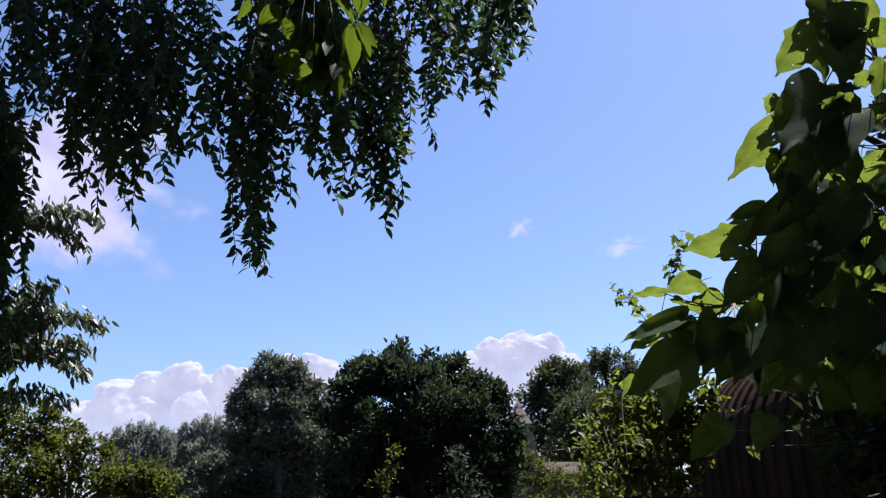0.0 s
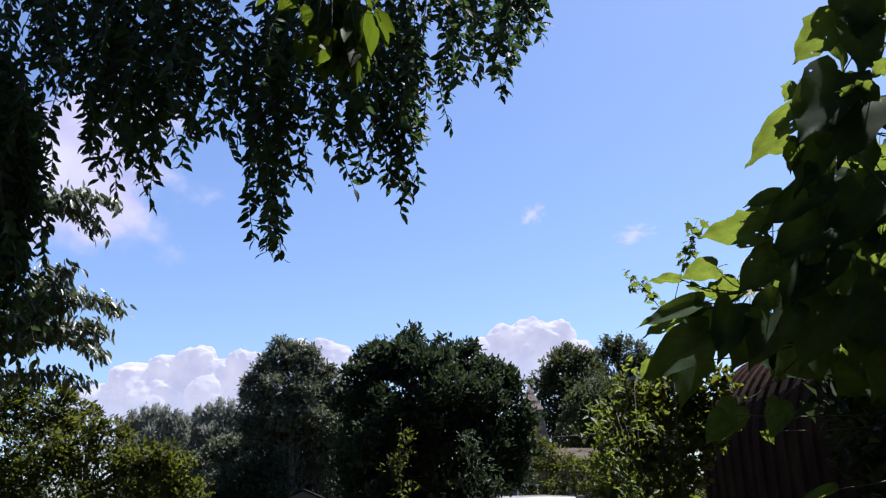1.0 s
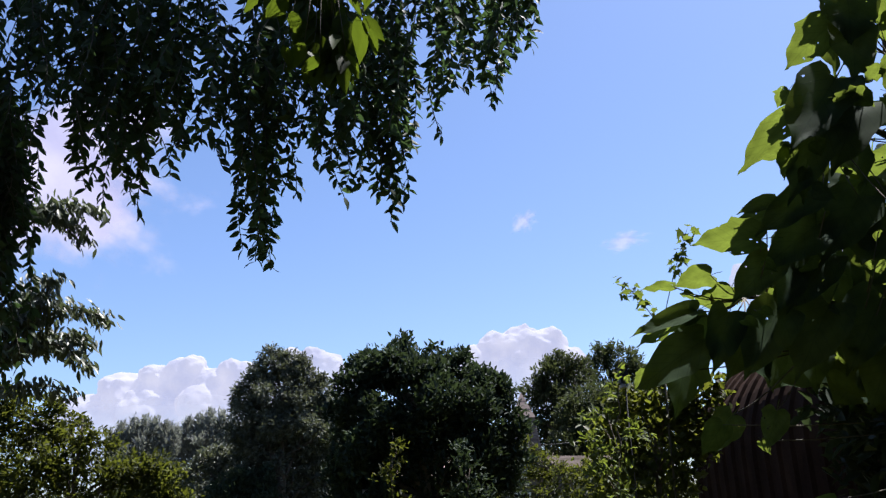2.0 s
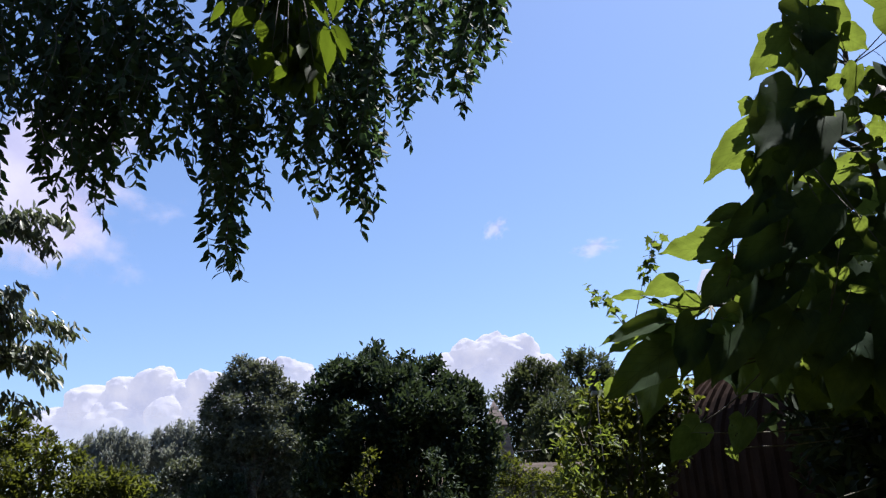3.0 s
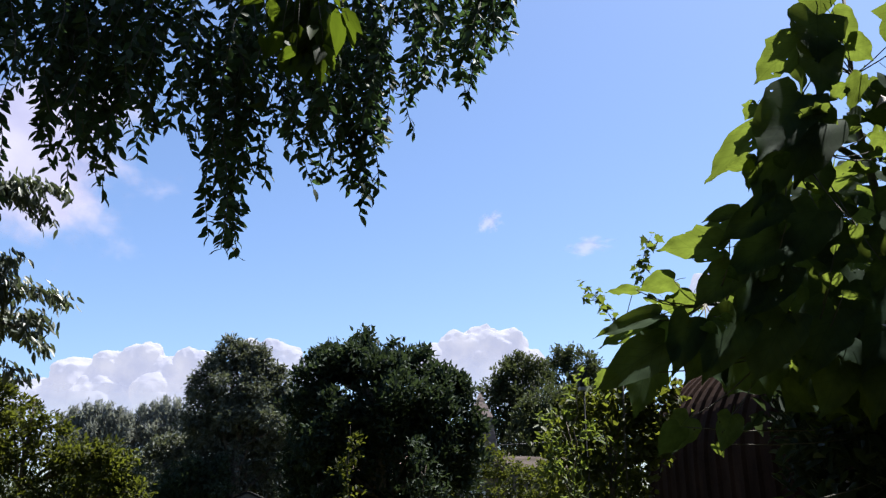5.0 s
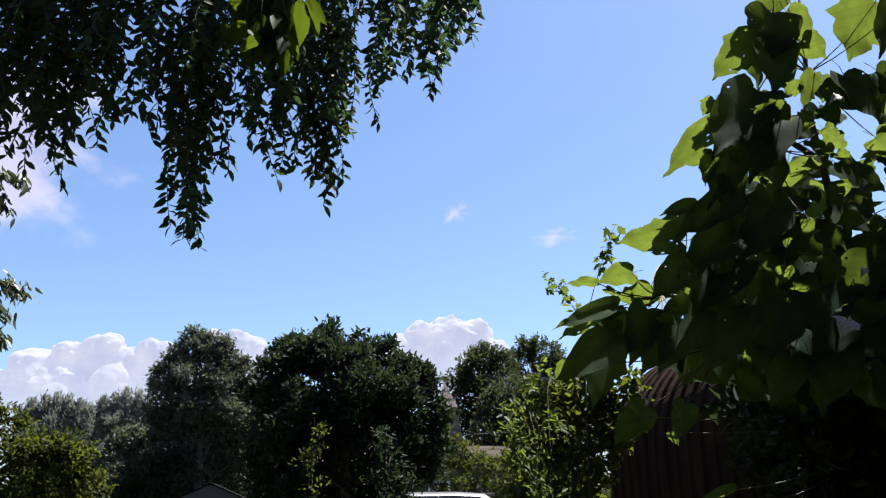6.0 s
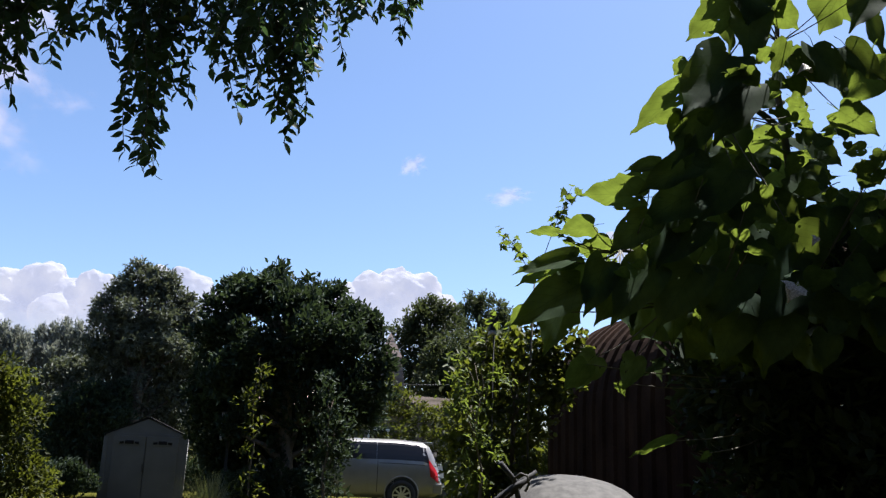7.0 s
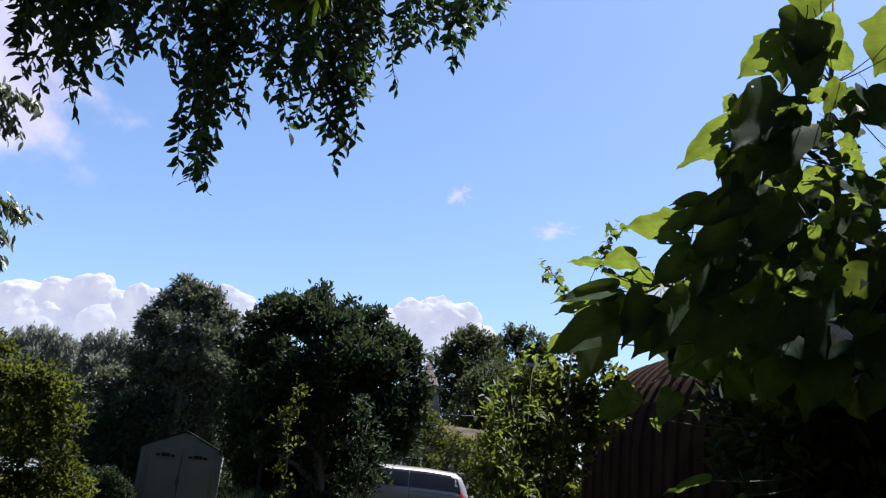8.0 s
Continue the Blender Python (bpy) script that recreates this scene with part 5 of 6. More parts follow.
def side_branches():
    """Long-leaved arching shoots of a second tree beside the cherry."""
    rng = np.random.RandomState(21)
    t = thing("arching_tree", (-4.6, 6.8, 0), "young tree with arching grey-green sunlit shoots", "tree")
    part("trunk", tube([(0, 0, -0.05), (0.1, 0, 1.2), (0.3, 0, 2.4), (0.4, 0, 3.6)], [0.09, 0.075, 0.06, 0.03], 9), BARK, t, smooth=True)
    shoots = [((0.9, 0, 3.1), (1.7, 0, 3.36), -0.2), ((0.8, 0.1, 3.1), (1.22, 0, 3.74), -0.05), ((0.7, 0, 2.9), (1.62, -0.1, 2.95), -0.22), ((0.5, 0, 2.8), (1.4, 0.1, 3.1), -0.2), ((0.8, 0, 3.2), (1.05, 0.1, 3.62), 0.0),
              ((0.4, 0, 2.6), (1.5, -0.1, 2.72), -0.12), ((0.5, 0.1, 3.0), (0.95, 0.2, 3.8), 0.0), ((0.8, 0, 3.0), (1.5, 0.2, 3.2), -0.15), ((0.6, 0, 3.1), (1.35, -0.1, 3.5), -0.1), ((0.87, 0, 4.33), (1.55, 0, 4.35), -0.08), ((0.87, 0, 4.33), (1.45, 0, 4.09), -0.1)]
    P, A, F = [], [], []
    for s, e, sag in shoots:
        pts = bend(s, e, sag, 10, 0.015)
        part("shoot", tube([(0.35, 0, s[2] - 0.5)] + pts, [0.016] * 3 + [0.012] * 4 + [0.007] * 5, 6), TWIG, t, smooth=True)
        for i, p in enumerate(pts[2:]):
            for _ in range(26):
                q = np.array(p) + rng.normal(size=3) * np.array([0.05, 0.05, 0.035])
                P.append(q)
                A.append(np.array([rng.normal(0.3, 0.4), rng.normal(0, 0.4), -0.8]))
                F.append(rng.normal(size=3) + np.array([0, -0.4, 0.6]))
    size = rng.uniform(0.07, 0.12, len(P))
    leaf_cloud("leaves", P, A, F, size, size * 0.32, ARCH_LEAF, t, fine=True)


side_branches()


# ---- ash limb overhead ----
def ash_tree():
    rng = np.random.RandomState(33)
    t = thing("ash_tree", (-1.6, -2.6, 0), "ash tree with a low limb of bright translucent leaves", "tree")
    part("trunk", tube([(0, 0, -0.05), (0.03, 0, 1.5), (0, 0.05, 3.2), (0.1, 0.2, 5.0)], [0.2, 0.17, 0.15, 0.1], 12), BARK, t, smooth=True)
    tip = Vector((0.95, 6.1, 4.3))
    part("limb", tube(bend((0, 0.1, 3.4), tip, -0.95, 12, 0.02), [0.08 * (1 - 0.88 * i / 12) for i in range(13)], 8), BARK, t, smooth=True)
    # The crown is unseen; it is added to keep skylight off the plants below.
    crown, d = crown_points([(0.2, 6.8, 1.5, 0.3), (1.6, 7.2, 1.4, 1.4), (-1.2, 7.0, 1.4, 0.4), (0.4, 8.0, 1.5, 1.0), (2.9, 7.0, 1.3, 1.2), (3.8, 7.4, 1.4, 2.4), (2.6, 7.8, 1.4, 3.0), (4.6, 6.8, 1.3, 3.4), (1.8, 7.6, 1.3, -0.6), (-0.6, 7.6, 1.4, 2.0), (0.6, 6.6, 1.1, 2.6)], 16000, rng, 1.0)
    size = rng.uniform(0.1, 0.16, len(crown))
    leaf_cloud("crown", crown, d + rng.normal(size=d.shape), rng.normal(size=d.shape) + np.array([0, 0, 1.0]), size, size * 0.45, CHERRY_LEAF, t)
    blade = leaf_cloud("leaf", [(0, 0, 0)], [(0, 1, 0)], [(0, 0, 1)], [1.0], [1.0], ASH_LEAF, t, 0.18, kind="", fine=True)
    spare = [blade]

    def leaflet(p, along, flat, length, width):
        ob = spare.pop() if spare else new("leaf", blade.data)
        ob.parent = t
        y = Vector(along).normalized()
        x = y.cross(Vector(flat)).normalized()
        ob.matrix_basis = Matrix.Translation(p) @ Matrix((x * width, y * length, x.cross(y) * width)).transposed().to_4x4()

    # leaflets at the rim, open to the sun
    for bx, bz, tx, tz, w in ((0.93, 3.97, 0.82, 3.88, 0.09), (0.95, 4.14, 0.98, 3.99, 0.079), (0.95, 3.91, 0.97, 3.78, 0.069), (1.01, 3.74, 0.94, 3.6, 0.079), (1.08, 3.66, 1.01, 3.59, 0.058), (1.25, 3.87, 1.27, 3.63, 0.095), (1.28, 3.87, 1.37, 3.74, 0.069), (1.31, 3.8, 1.34, 3.66, 0.048), (1.18, 4.07, 1.27, 3.88, 0.058), (1.2, 3.68, 1.26, 3.58, 0.037), (1.26, 4.11, 1.29, 3.93, 0.063), (1.26, 4.22, 1.29, 4.04, 0.063), (0.79, 4.02, 0.73, 3.91, 0.048), (0.91, 3.73, 0.95, 3.61, 0.053)):
        b, e = Vector((bx, 5.85, bz)), Vector((tx, 5.85, tz))
        e = e + (e - Vector((1.6, 2.6, EYE))) * 0.24 * (e - b).length   # it slants, so that the sun falls on its upper side
        leaflet(b, e - b, (rng.normal(0, 0.2), 0.6, 0.8), (e - b).length * 1.05, w)
        part("leaf_stalk", tube(bend(tip + Vector((0.1, 0, 0.3)), b, -0.04, 4), 0.0018, 5), TWIG, t, smooth=True)
    # leaflets on drooping stalks in the thick of the spray, and flat ones added above, out of view, to shade them
    for k in range(26):
        x, z = rng.uniform(0.95, 1.2), rng.uniform(3.82, 4.5)
        if k > 21:
            x, z = rng.uniform(0.72, 0.95), rng.uniform(4.2, 4.45)
        y = rng.uniform(6.08, 6.35)
        root, end = Vector((x, y, z + 0.1)), Vector((x + rng.uniform(-0.05, 0.05), y - 0.06, z - 0.1))
        part("leaf_stalk", tube(bend(tip + Vector((0.1, 0, 0.3)), root, -0.05, 4) + bend(root, end, 0.02, 3)[1:], 0.002, 5), TWIG, t, smooth=True)
        for i in range(7):
            f = i / 6
            leaflet(root.lerp(end, f), ((1 if i % 2 else -1) * 0.6 * (1.1 - f) + rng.normal(0, 0.15), rng.normal(-0.1, 0.3), -0.85), (rng.normal(0, 0.3), -0.8, 0.4), rng.uniform(0.12, 0.17), rng.uniform(0.06, 0.085))
    for k in range(110):
        a = rng.uniform(0, 2 * math.pi)
        leaflet((rng.uniform(0.95, 1.5), rng.uniform(6.22, 6.6), rng.uniform(4.55, 4.95)), (math.cos(a), math.sin(a), -0.3), (0, 0, 1), rng.uniform(0.14, 0.2), rng.uniform(0.055, 0.08))


ash_tree()


def shade_tree():
    """An unseen tree added beside the hut; its crown dapples and shades the plants below it."""
    rng = np.random.RandomState(55)
    t = thing("unseen_shade_tree", (5.4, 2.0, 0), "unseen tree with a high crown, added beside the hut to cast shade", "tree")
    part("trunk", tube([(0, 0, -0.05), (0.04, 0.05, 2.0), (-0.05, 0.2, 4.2), (-0.3, 0.9, 6.4)], [0.2, 0.16, 0.13, 0.05], 12), BARK, t, smooth=True)
    lumps = [(-1.35, 6.3, 0.8, 1.3), (-1.0, 6.4, 1.0, 0.7), (-0.8, 6.1, 1.2, 1.6), (0.2, 6.8, 1.4, 1.0), (-1.0, 6.7, 1.1, 2.6), (0.1, 6.3, 1.3, 2.5), (-0.6, 7.2, 1.2, 0.3), (-1.45, 4.4, 0.72, 1.1), (-0.8, 4.5, 0.85, 2.0), (-1.1, 4.3, 0.9, 0.6), (-1.6, 4.6, 0.6, 0.3), (-0.7, 3.4, 0.8, 1.6), (-0.6, 2.6, 0.7, 0.9), (-0.4, 3.6, 0.8, 2.3)]
    for x, z, r, y in lumps:
        part("limb", tube(bend((-0.05, 0.2, 4.1), (x, y, z), -0.25, 6, 0.04), [0.07, 0.055, 0.045, 0.035, 0.028, 0.02, 0.012], 7), BARK, t, smooth=True)
    p, d = crown_points(lumps, 44000, rng, 1.0)
    size = rng.uniform(0.1, 0.17, len(p))
    leaf_cloud("crown", p, d + rng.normal(size=d.shape), rng.normal(size=d.shape) * 0.6 + np.array([0, 0, 1.0]), size, size * 0.45, CHERRY_LEAF, t)


shade_tree()


# ---- the big heart-leaved sapling ----
def heart_blade(name, seed, curl, lobe=0.0):
    """A broad heart-shaped blade, 1 long from stalk to drawn-out tip and 1 wide, folded along its midrib, with a wavy rim; lobe draws its flanks out into points."""
    rng = random.Random(seed)
    outline = [(0.0, 0.0), (0.1, -0.06), (0.22, -0.1), (0.34, -0.085), (0.44, -0.01), (0.495, 0.1), (0.5, 0.22), (0.485, 0.34), (0.45, 0.45), (0.4, 0.55), (0.335, 0.64), (0.26, 0.72), (0.18, 0.79), (0.11, 0.85), (0.06, 0.9), (0.025, 0.95), (0.0, 1.0)]
    verts, faces = [], []
    bow = rng.uniform(-0.05, 0.05)   # the midrib bends to one side

    def lift(x, y):
        return 0.13 * abs(x) + curl * y * (1 - y) + 0.035 * math.sin(9 * y + seed) * abs(x) * 2

    n = len(outline) - 2
    mids = [(bow * math.sin(math.pi * i / (n + 1)), 1.0 * i / (n + 1)) for i in range(n + 2)]
    for x, y in mids:
        verts.append((x, y, lift(0, y)))
    for s in (1, -1):
        wave = rng.uniform(0, 6.3)
        point = rng.choice((6, 7, 8))
        reach = lobe * rng.uniform(0.3, 1.0)
        inner, outer = [], []
        for i, (x, y) in enumerate(outline[1:-1]):
            w = 1 + 0.045 * math.sin(i * 1.9 + wave) + rng.uniform(-0.03, 0.03)
            if i == point:
                w, y = w + reach, y + reach * 0.22
            elif i == point + 1:
                w -= reach * 0.35
            m = mids[i + 1][1]
            c = bow * math.sin(math.pi * max(0.0, y))
            inner.append(len(verts))
            verts.append((c + s * x * 0.52, m * 0.5 + y * 0.5, lift(x * 0.52, m)))
            outer.append(len(verts))
            verts.append((c + s * x * w, y, lift(x, y) + 0.03 * math.sin(i * 1.3 + wave)))
        for i in range(n - 1):
            for q in ((inner[i], outer[i], outer[i + 1], inner[i + 1]), (i + 1, inner[i], inner[i + 1], i + 2)):
                faces.append(q if s > 0 else q[::-1])
        for q in ((0, outer[0], inner[0]), (0, inner[0], 1), (n + 1, inner[-1], outer[-1]), (n, inner[-1], n + 1)):
            faces.append(q if s > 0 else q[::-1])
    k = len(verts)   # the stalk
    verts += [(-0.014, 0.02, 0), (0.014, 0.02, 0), (0.01, -0.15, 0.03), (-0.01, -0.15, 0.03), (0.012, -0.3, 0.0), (-0.012, -0.3, 0.0)]
    faces += [(k, k + 1, k + 2, k + 3), (k + 3, k + 2, k + 4, k + 5)]
    me = bpy.data.meshes.new(name)
    me.from_pydata(verts, [], faces)
    me.polygons.foreach_set("use_smooth", [True] * len(faces))
    me.materials.append(BIG_LEAF)
    return me


HEARTS = [heart_blade("leaf", i, c, g) for i, (c, g) in enumerate(((0.05, 0.0), (0.2, 0.3), (0.1, 0.0), (0.15, 0.35), (0.08, 0.0), (0.1, 0.2), (0.05, 0.0)))]   # every second one is lobed

def place_heart(t, base, tip, width, face, rng, mesh=None):
    """One leaf from its stalk end to its tip; face is the way its upper side looks."""
    b, y = Vector(base), Vector(tip) - Vector(base)
    f = Vector(face) + Vector((rng.uniform(-0.3, 0.3), rng.uniform(-0.15, 0.15), rng.uniform(-0.1, 0.1)))
    x = y.normalized().cross(f).normalized()
    z = x.cross(y.normalized())
    ob = new("leaf", mesh or rng.choice(HEARTS))
    ob.parent = t
    ob.matrix_basis = Matrix.Translation(b) @ Matrix((x * width, y, z * y.length)).transposed().to_4x4()
    return ob


BRANCH_ROOT = {"crown_top": (1.74, 2.75, 3.15), "shoulder": (1.72, 2.75, 2.9), "side_branch": (1.9, 3.1, 2.25), "lower_branch": (2.05, 3.45, 1.9)}
BRANCH_END = {"crown_top": (1.76, 2.75, 3.4), "shoulder": (1.35, 2.6, 2.9), "side_branch": (0.95, 2.5, 2.28), "lower_branch": (1.1, 2.45, 2.1)}


def leaf_spray(t, branch, open_to_sun, rng, leaves):
    """Leaves of one branch: those open to the sun spread flat with their undersides in view, the others hang."""
    a, e = Vector(BRANCH_ROOT[branch]), Vector(BRANCH_END[branch])
    for bx, by, bz, tx, ty, tz, w in leaves:
        face = (0.1, 0.75, 1.0)
        if not open_to_sun:   # it slants, its tip nearer, so that its upper side meets the sun at a low angle
            face = (-0.1, -1.0, 0.32)
            k = 1 - 0.19 * abs(tz - bz) / ty
            tx, ty, tz = tx * k, ty * k, EYE + (tz - EYE) * k
        place_heart(t, (bx, by, bz), (tx, ty, tz), w * (1.1 if open_to_sun else 1.04), face, rng, None if open_to_sun else rng.choice(HEARTS[::2]))
        if not open_to_sun and w > 0.09 and branch != "side_branch":   # a second leaf of the pair, behind
            b, d = Vector((bx, by, bz)), Vector((tx - bx, ty - by, tz - bz))
            d = Matrix.Rotation(radians(-rng.uniform(15, 45)), 3, "Y") @ d
            b = b + Vector((rng.uniform(-0.01, 0.05), rng.uniform(0.08, 0.2), rng.uniform(-0.03, 0.01)))
            place_heart(t, b, b + d * rng.uniform(0.55, 0.85), w * rng.uniform(0.75, 1.0), (0, -1, rng.uniform(0.25, 0.45)), rng)
        near = a.lerp(e, max(0.0, min(1.0, (a.x - bx) / (a.x - e.x)))) if branch != "crown_top" else a.lerp(e, 0.5)
        if bz < 1.9:
            near = Vector((2.05, 3.45, bz + 0.12))
        part("leaf_stalk", tube(bend(near, (bx, by, bz), 0.02, 4), [0.003, 0.0026, 0.0022, 0.002, 0.0016], 5), TWIG, t, smooth=True)


def heart_sapling():
    rng = random.Random(15)
    t = thing("heart_leaf_sapling", (0, 0, 0), "vigorous sapling with huge translucent heart-shaped leaves", "sapling")
    stem = [(2.2, 3.8, -0.05), (2.2, 3.8, 0.8), (2.14, 3.7, 1.6), (1.9, 3.1, 2.25), (1.76, 2.75, 2.68), (1.72, 2.75, 3.11), (1.75, 2.75, 3.4), (1.77, 2.75, 3.75)]
    part("stem", tube(stem, [0.026, 0.024, 0.022, 0.019, 0.016, 0.012, 0.009, 0.006], 9), TWIG, t, smooth=True)
    for name in ("shoulder", "side_branch", "lower_branch"):
        part("branch", tube(bend(BRANCH_ROOT[name], BRANCH_END[name], -0.05, 6, 0.01), [0.014, 0.013, 0.012, 0.011, 0.01, 0.008, 0.006], 7), STALK, t, smooth=True)
    leaf_spray(t, "crown_top", True, rng, [(1.556, 2.52, 3.661, 1.56, 2.6, 3.42, 0.207), (1.603, 2.6, 3.453, 1.717, 2.66, 3.336, 0.114), (1.407, 2.5, 3.259, 1.251, 2.58, 3.127, 0.14), (1.477, 2.58, 3.36, 1.454, 2.62, 3.107, 0.103), (1.656, 2.62, 3.337, 1.807, 2.7, 3.31, 0.105), (1.503, 2.33, 3.03, 1.463, 2.37, 2.911, 0.077), (1.442, 2.33, 2.984, 1.398, 2.37, 2.947, 0.055), (1.946, 2.55, 3.479, 1.868, 2.66, 3.272, 0.245), (1.697, 2.6, 3.134, 1.865, 2.66, 3.116, 0.088), (1.959, 2.5, 3.118, 1.935, 2.62, 2.95, 0.234), (1.683, 2.33, 2.791, 1.864, 2.37, 2.729, 0.105), (1.322, 2.33, 2.906, 1.404, 2.37, 2.913, 0.033)])
    leaf_spray(t, "crown_top", False, rng, [(1.462, 2.46, 3.349, 1.435, 2.46, 3.145, 0.218), (1.448, 2.45, 3.215, 1.405, 2.43, 2.99, 0.164), (2.009, 2.46, 3.433, 1.83, 2.44, 3.155, 0.157), (1.639, 2.5, 3.082, 1.728, 2.5, 2.987, 0.111), (1.711, 2.48, 3.111, 1.816, 2.46, 2.891, 0.171), (1.832, 2.46, 3.115, 2.007, 2.48, 2.994, 0.143)])
    leaf_spray(t, "shoulder", True, rng, [(1.194, 2.44, 2.879, 1.01, 2.55, 2.716, 0.115), (1.215, 2.5, 3.006, 1.185, 2.55, 2.964, 0.065), (1.094, 2.33, 2.712, 1.004, 2.37, 2.694, 0.05), (1.102, 2.33, 2.713, 1.08, 2.37, 2.618, 0.066), (1.139, 2.33, 2.637, 1.127, 2.37, 2.535, 0.046), (1.187, 2.33, 2.734, 1.214, 2.37, 2.696, 0.051), (1.28, 2.33, 2.884, 1.399, 2.37, 2.904, 0.037), (1.342, 2.33, 2.895, 1.418, 2.37, 2.864, 0.062), (1.505, 2.33, 2.822, 1.589, 2.37, 2.811, 0.047), (1.5, 2.33, 2.753, 1.55, 2.37, 2.743, 0.038), (1.529, 2.33, 2.729, 1.608, 2.37, 2.724, 0.046), (1.394, 2.33, 2.491, 1.412, 2.37, 2.43, 0.04), (1.462, 2.33, 2.365, 1.442, 2.37, 2.277, 0.075)])
    leaf_spray(t, "shoulder", False, rng, [(1.339, 2.42, 3.003, 1.108, 2.36, 2.705, 0.197), (1.266, 2.42, 2.822, 1.082, 2.38, 2.534, 0.139), (1.417, 2.46, 2.917, 1.258, 2.42, 2.646, 0.176), (1.072, 2.44, 2.578, 0.932, 2.42, 2.53, 0.058), (1.194, 2.42, 2.59, 0.959, 2.38, 2.437, 0.116), (1.217, 2.44, 2.51, 0.969, 2.4, 2.336, 0.15), (1.356, 2.46, 2.591, 1.184, 2.42, 2.362, 0.168)])
    leaf_spray(t, "side_branch", True, rng, [(1.038, 2.44, 2.53, 0.921, 2.5, 2.496, 0.062), (0.991, 2.4, 2.438, 0.786, 2.46, 2.446, 0.117), (1.171, 2.33, 2.498, 1.156, 2.37, 2.467, 0.034), (0.963, 2.33, 2.347, 1.014, 2.37, 2.32, 0.033), (0.84, 2.46, 2.345, 0.735, 2.52, 2.327, 0.086), (0.729, 2.5, 2.323, 0.631, 2.54, 2.326, 0.038), (0.76, 2.5, 2.302, 0.805, 2.54, 2.284, 0.03), (0.899, 2.46, 2.303, 0.864, 2.54, 2.234, 0.087), (0.815, 2.5, 2.291, 0.88, 2.56, 2.243, 0.05), (0.753, 2.42, 2.207, 0.586, 2.5, 2.131, 0.083), (0.763, 2.44, 2.212, 0.813, 2.52, 2.073, 0.077), (0.873, 2.33, 2.171, 0.93, 2.37, 2.151, 0.039), (0.926, 2.33, 2.2, 0.98, 2.37, 2.187, 0.033)])
    leaf_spray(t, "side_branch", False, rng, [(0.761, 2.4, 2.22, 0.536, 2.36, 2.135, 0.067), (1.025, 2.42, 2.373, 0.86, 2.38, 2.228, 0.115), (0.859, 2.4, 2.211, 0.769, 2.36, 2.017, 0.114), (1.1, 2.44, 2.35, 1.0, 2.4, 2.2, 0.09), (1.206, 2.46, 2.395, 1.036, 2.42, 2.198, 0.162)])
    leaf_spray(t, "lower_branch", True, rng, [(0.732, 2.38, 2.121, 0.677, 2.44, 2.092, 0.043), (0.58, 2.34, 2.033, 0.542, 2.38, 1.985, 0.041), (0.745, 2.26, 1.866, 0.686, 2.3, 1.788, 0.074), (0.895, 2.4, 1.829, 0.924, 2.42, 1.79, 0.029), (1.025, 2.3, 1.659, 0.9, 2.34, 1.606, 0.046), (1.148, 2.32, 1.628, 1.125, 2.34, 1.604, 0.025), (1.295, 2.33, 2.332, 1.306, 2.37, 2.286, 0.054), (1.316, 2.33, 2.266, 1.437, 2.37, 2.256, 0.031), (1.574, 2.33, 2.221, 1.558, 2.37, 2.149, 0.096), (1.772, 2.33, 2.39, 1.831, 2.37, 2.318, 0.081), (1.807, 2.33, 2.593, 1.766, 2.37, 2.521, 0.103), (1.835, 2.33, 2.657, 1.821, 2.37, 2.579, 0.065), (1.32, 2.33, 2.426, 1.329, 2.37, 2.408, 0.023)])
    leaf_spray(t, "lower_branch", False, rng, [(0.762, 2.38, 2.126, 0.525, 2.34, 1.971, 0.131), (0.809, 2.36, 1.9, 0.715, 2.34, 1.806, 0.092), (0.945, 2.38, 1.91, 0.892, 2.36, 1.8, 0.076), (1.017, 2.42, 2.215, 0.864, 2.38, 1.997, 0.153), (0.939, 2.42, 2.172, 0.809, 2.38, 1.994, 0.119), (1.185, 2.44, 2.232, 1.022, 2.4, 1.991, 0.169), (1.359, 2.46, 2.248, 1.185, 2.42, 2.003, 0.175), (1.582, 2.48, 2.289, 1.396, 2.44, 2.037, 0.183), (1.349, 2.46, 2.082, 1.231, 2.42, 1.896, 0.14), (1.514, 2.46, 2.092, 1.395, 2.42, 1.887, 0.152)])
    # the thick of the plant: overlapping leaves in tiers round further stems
    for k, (x, y, top) in enumerate(((2.3, 3.75, 2.5), (2.5, 3.85, 2.7), (2.75, 3.7, 2.6))):
        part("stem", tube(bend((x, y, -0.05), (x + rng.uniform(-0.1, 0.1), y, top), 0, 6, 0.02), [0.02, 0.018, 0.016, 0.013, 0.01, 0.007, 0.004], 8), STALK, t, smooth=True)

    def rim(z):
        """Where the thick of the plant begins, at 2.9 m from the yard's origin, by height."""
        return float(np.interp(z, (1.96, 2.03, 2.1, 2.17, 2.28, 2.39, 2.5, 2.63, 2.75, 2.88, 3.0, 3.12, 3.24), (1.55, 1.42, 1.26, 1.13, 1.09, 1.14, 1.16, 1.28, 1.36, 1.42, 1.44, 1.46, 1.54)))

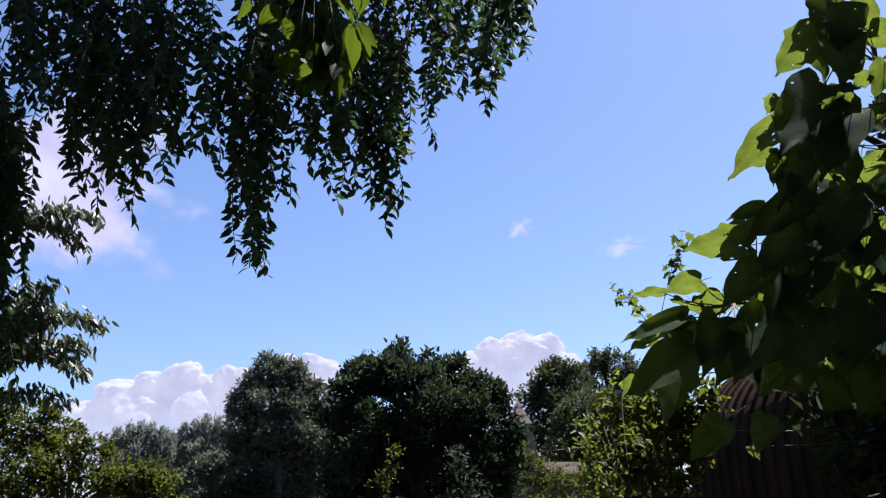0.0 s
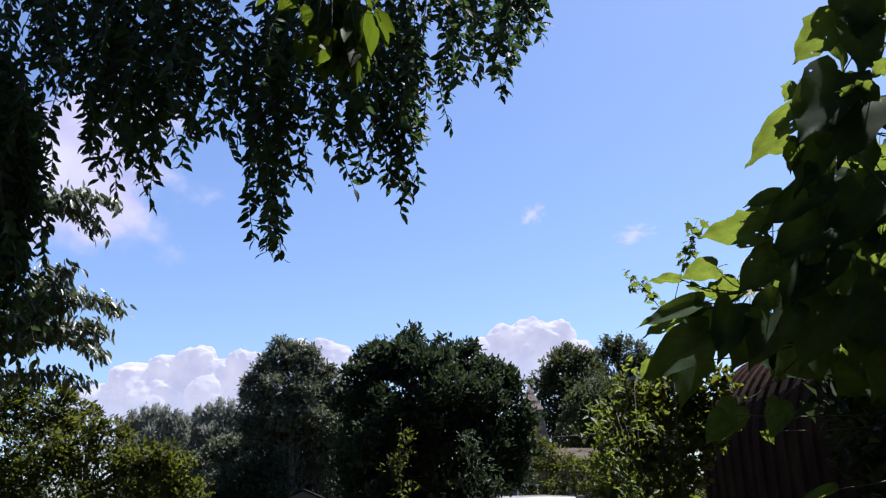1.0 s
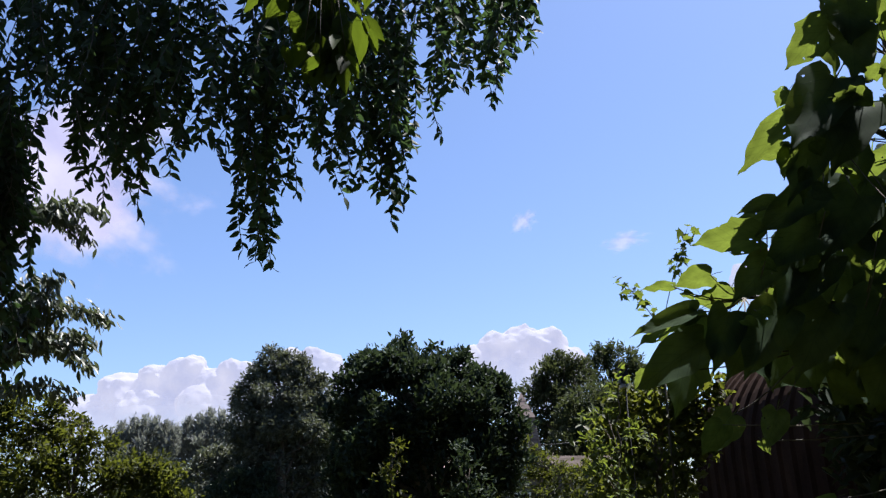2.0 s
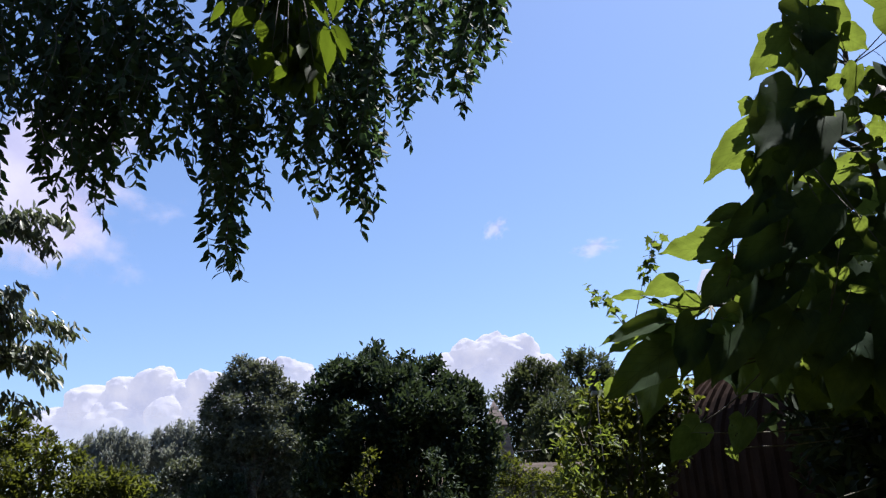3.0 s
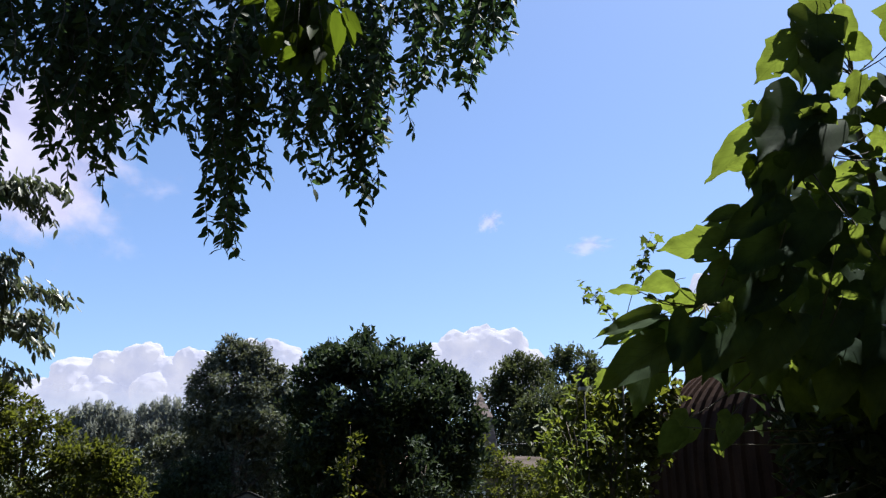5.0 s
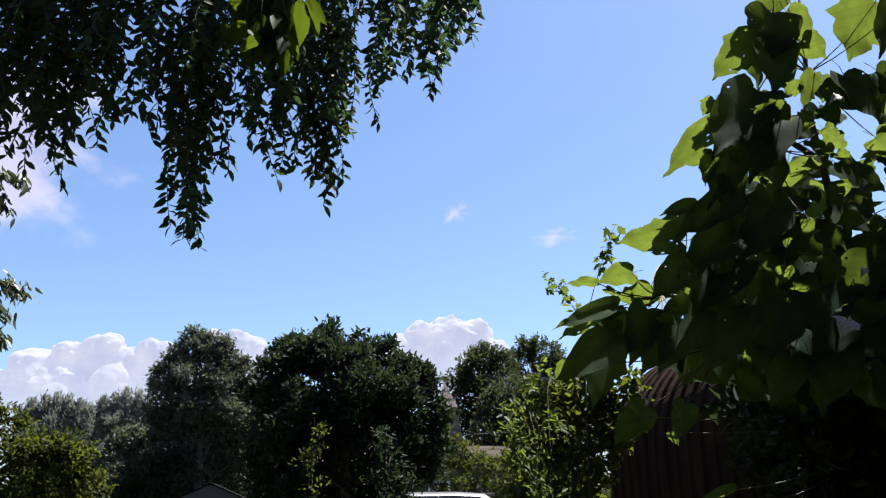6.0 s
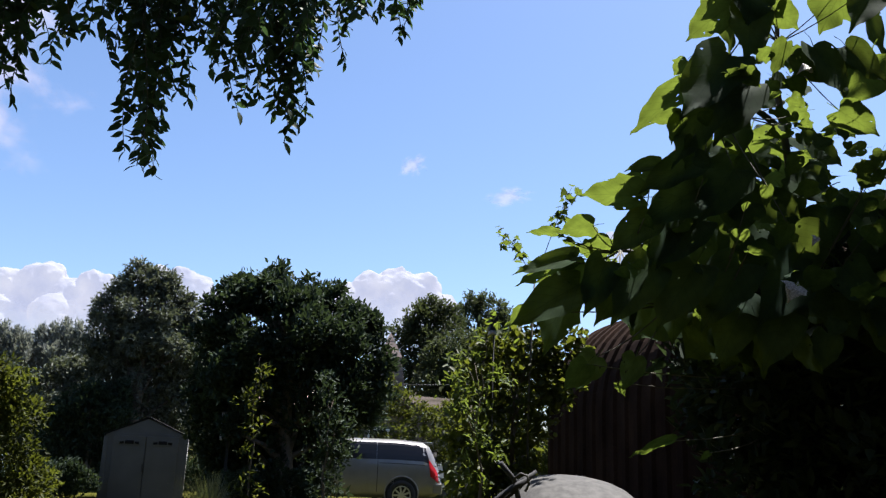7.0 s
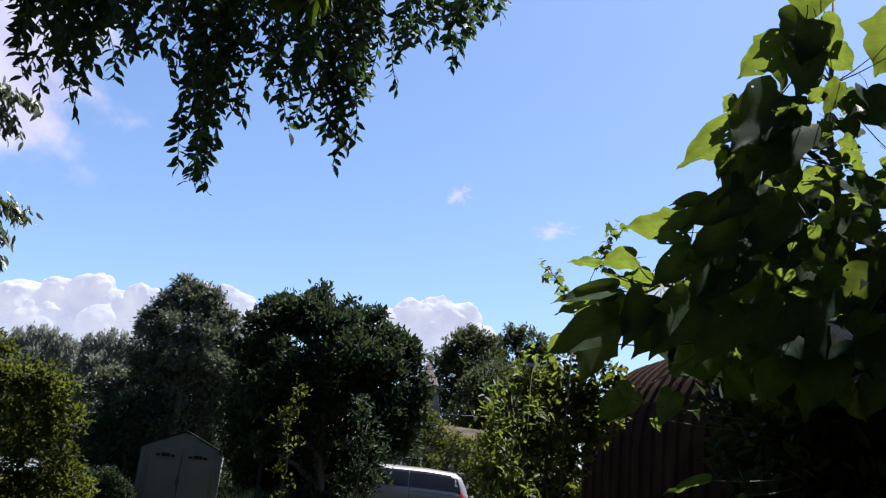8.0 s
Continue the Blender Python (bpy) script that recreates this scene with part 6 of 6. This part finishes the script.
    def tier(count, y0, y1, z0, z1, s0, s1, right, lit):
        """Leaves scattered through the thick of the plant; lit is the share that spreads to the sun, the others hang."""
        for k in range(count):
            y, z, s = rng.uniform(y0, y1), rng.uniform(z0, z1), rng.uniform(s0, s1)
            x = rng.uniform(rim(z) + 0.35 * s, right)
            if x > 1.38 and z > 2.32 and rng.random() < 0.5:   # the plant is open towards its far side
                continue
            base = Vector((x * y / 2.9, y, 1.67 + (z - 1.67) * y / 2.9))
            a = rng.uniform(0, 2 * math.pi)
            if rng.random() < lit:
                out = Vector((math.cos(a), 0.5, -0.45 + 0.5 * math.sin(a))).normalized() * s
                place_heart(t, base, base + out, s * rng.uniform(0.7, 1.0), (0.1, 0.75, 1.0), rng)
            else:
                drop = rng.uniform(0.3, 1.0)
                out = Vector((math.cos(a) * 0.7 - 0.1, math.sin(a) * 0.12 - 0.3 * drop, -drop)).normalized() * s
                place_heart(t, base, base + out, s * rng.uniform(0.8, 1.05), (-0.1, -1, rng.uniform(0.3, 0.45)), rng, rng.choice(HEARTS[::2]))

    tier(60, 2.5, 2.8, 2.05, 2.75, 0.13, 0.2, 2.45, 0.0)
    tier(70, 2.7, 3.3, 2.18, 2.7, 0.12, 0.2, 2.7, 0.1)
    tier(50, 2.5, 2.9, 2.6, 3.02, 0.08, 0.14, 2.45, 0.3)
    tier(26, 2.55, 2.9, 2.95, 3.25, 0.08, 0.14, 1.95, 0.4)
    tier(125, 2.9, 3.7, 2.0, 2.6, 0.16, 0.26, 2.75, 0.0)
    tier(34, 2.8, 3.4, 2.6, 2.95, 0.1, 0.2, 2.7, 0.1)
    tier(40, 3.6, 5.0, 2.05, 2.5, 0.2, 0.32, 2.8, 0.0)
    tier(95, 2.3, 2.6, 2.15, 3.02, 0.03, 0.085, 2.4, 0.6)
    # broad flat leaves at the top of the tiers, which shade those below
    for k in range(100):
        y, z, s = rng.uniform(2.6, 3.9), rng.uniform(2.3, 2.95), rng.uniform(0.18, 0.28)
        a = rng.uniform(0, 2 * math.pi)
        if z > 2.4 and rng.random() < 0.6:
            continue
        base = Vector((rng.uniform(rim(z) + 0.2, 2.8) * y / 2.9, y, 1.67 + (z - 1.67) * y / 2.9))
        out = Vector((math.cos(a), math.sin(a), rng.uniform(-0.5, -0.1))).normalized() * s
        place_heart(t, base, base + out, s * rng.uniform(0.8, 1.0), (0, -0.2, 1), rng)
    # a few curled dead leaves, pale underneath
    for base, tip, w in (((1.48, 2.34, 2.16), (1.425, 2.31, 2.095), 0.06), ((1.6, 2.36, 2.945), (1.535, 2.34, 2.91), 0.028), ((1.885, 2.36, 2.569), (1.823, 2.34, 2.477), 0.05), ((1.58, 2.36, 2.336), (1.545, 2.34, 2.295), 0.022)):
        me = heart_blade("leaf", 9, 1.3, 0.6)
        me.materials.clear()
        me.materials.append(DRY_LEAF)
        ob = place_heart(t, base, tip, w * 1.3, (0.5, -0.7, 0.9), rng, me)
        tagged(ob, "curled dry pale leaf")


heart_sapling()


def maple_sprigs():
    """A thin maple seedling that rises through the big leaves, with small pointed lobed leaves."""
    rng = random.Random(18)
    t = thing("maple_seedling", (2.42, 8.95, 0), "thin maple seedling with small lobed leaves", "sapling")
    lobes = [(0, 0), (0.12, 0.05), (0.38, -0.02), (0.3, 0.2), (0.55, 0.42), (0.28, 0.45), (0.22, 0.62), (0.12, 0.66), (0.0, 1.0)]
    v = [(x, y, 0.12 * abs(x)) for x, y in lobes] + [(-x, y, 0.12 * abs(x)) for x, y in lobes[1:-1]]
    n = len(lobes)
    me = bpy.data.meshes.new("leaf")
    me.from_pydata(v, [], [tuple(range(n)), (0, n - 1) + tuple(range(2 * n - 3, n - 1, -1))])
    me.materials.append(SPRIG_LEAF)
    part("stem", tube([(-0.02, 0, -0.05), (-0.02, 0, 1.2), (0.0, 0, 2.4), (0.05, 0, 3.55)], [0.014, 0.013, 0.012, 0.009], 7), TWIG, t, smooth=True)
    for tip, reach, n in (((0.52, 0, 4.75), 0.35, 34), ((-0.33, 0, 4.07), 0.42, 36), ((1.0, 0, 3.86), 0.2, 14)):
        line = bend((0.05, 0, 3.5), tip, -0.06, 8)
        part("shoot", tube(line, [0.006 - 0.0005 * i for i in range(9)], 5), STALK, t, smooth=True)
        for i in range(n):
            k = 1 - reach * rng.random() * 1.6
            p = line[max(0, min(8, round(k * 8)))] + Vector((rng.uniform(-0.09, 0.09), rng.uniform(-0.1, 0.1), rng.uniform(-0.09, 0.07)))
            al = Vector((rng.uniform(-1, 1), rng.uniform(-0.5, 0.3), rng.uniform(-1, 0.1))).normalized()
            x = al.cross(Vector((rng.uniform(-0.3, 0.3), rng.uniform(-0.3, 0.9), 0.8))).normalized()
            ob = new("leaf", me)
            ob.parent = t
            ob.matrix_basis = Matrix.Translation(p) @ Matrix((x, al, x.cross(al))).transposed().to_4x4() @ Matrix.Scale(rng.uniform(0.075, 0.13), 4)


maple_sprigs()
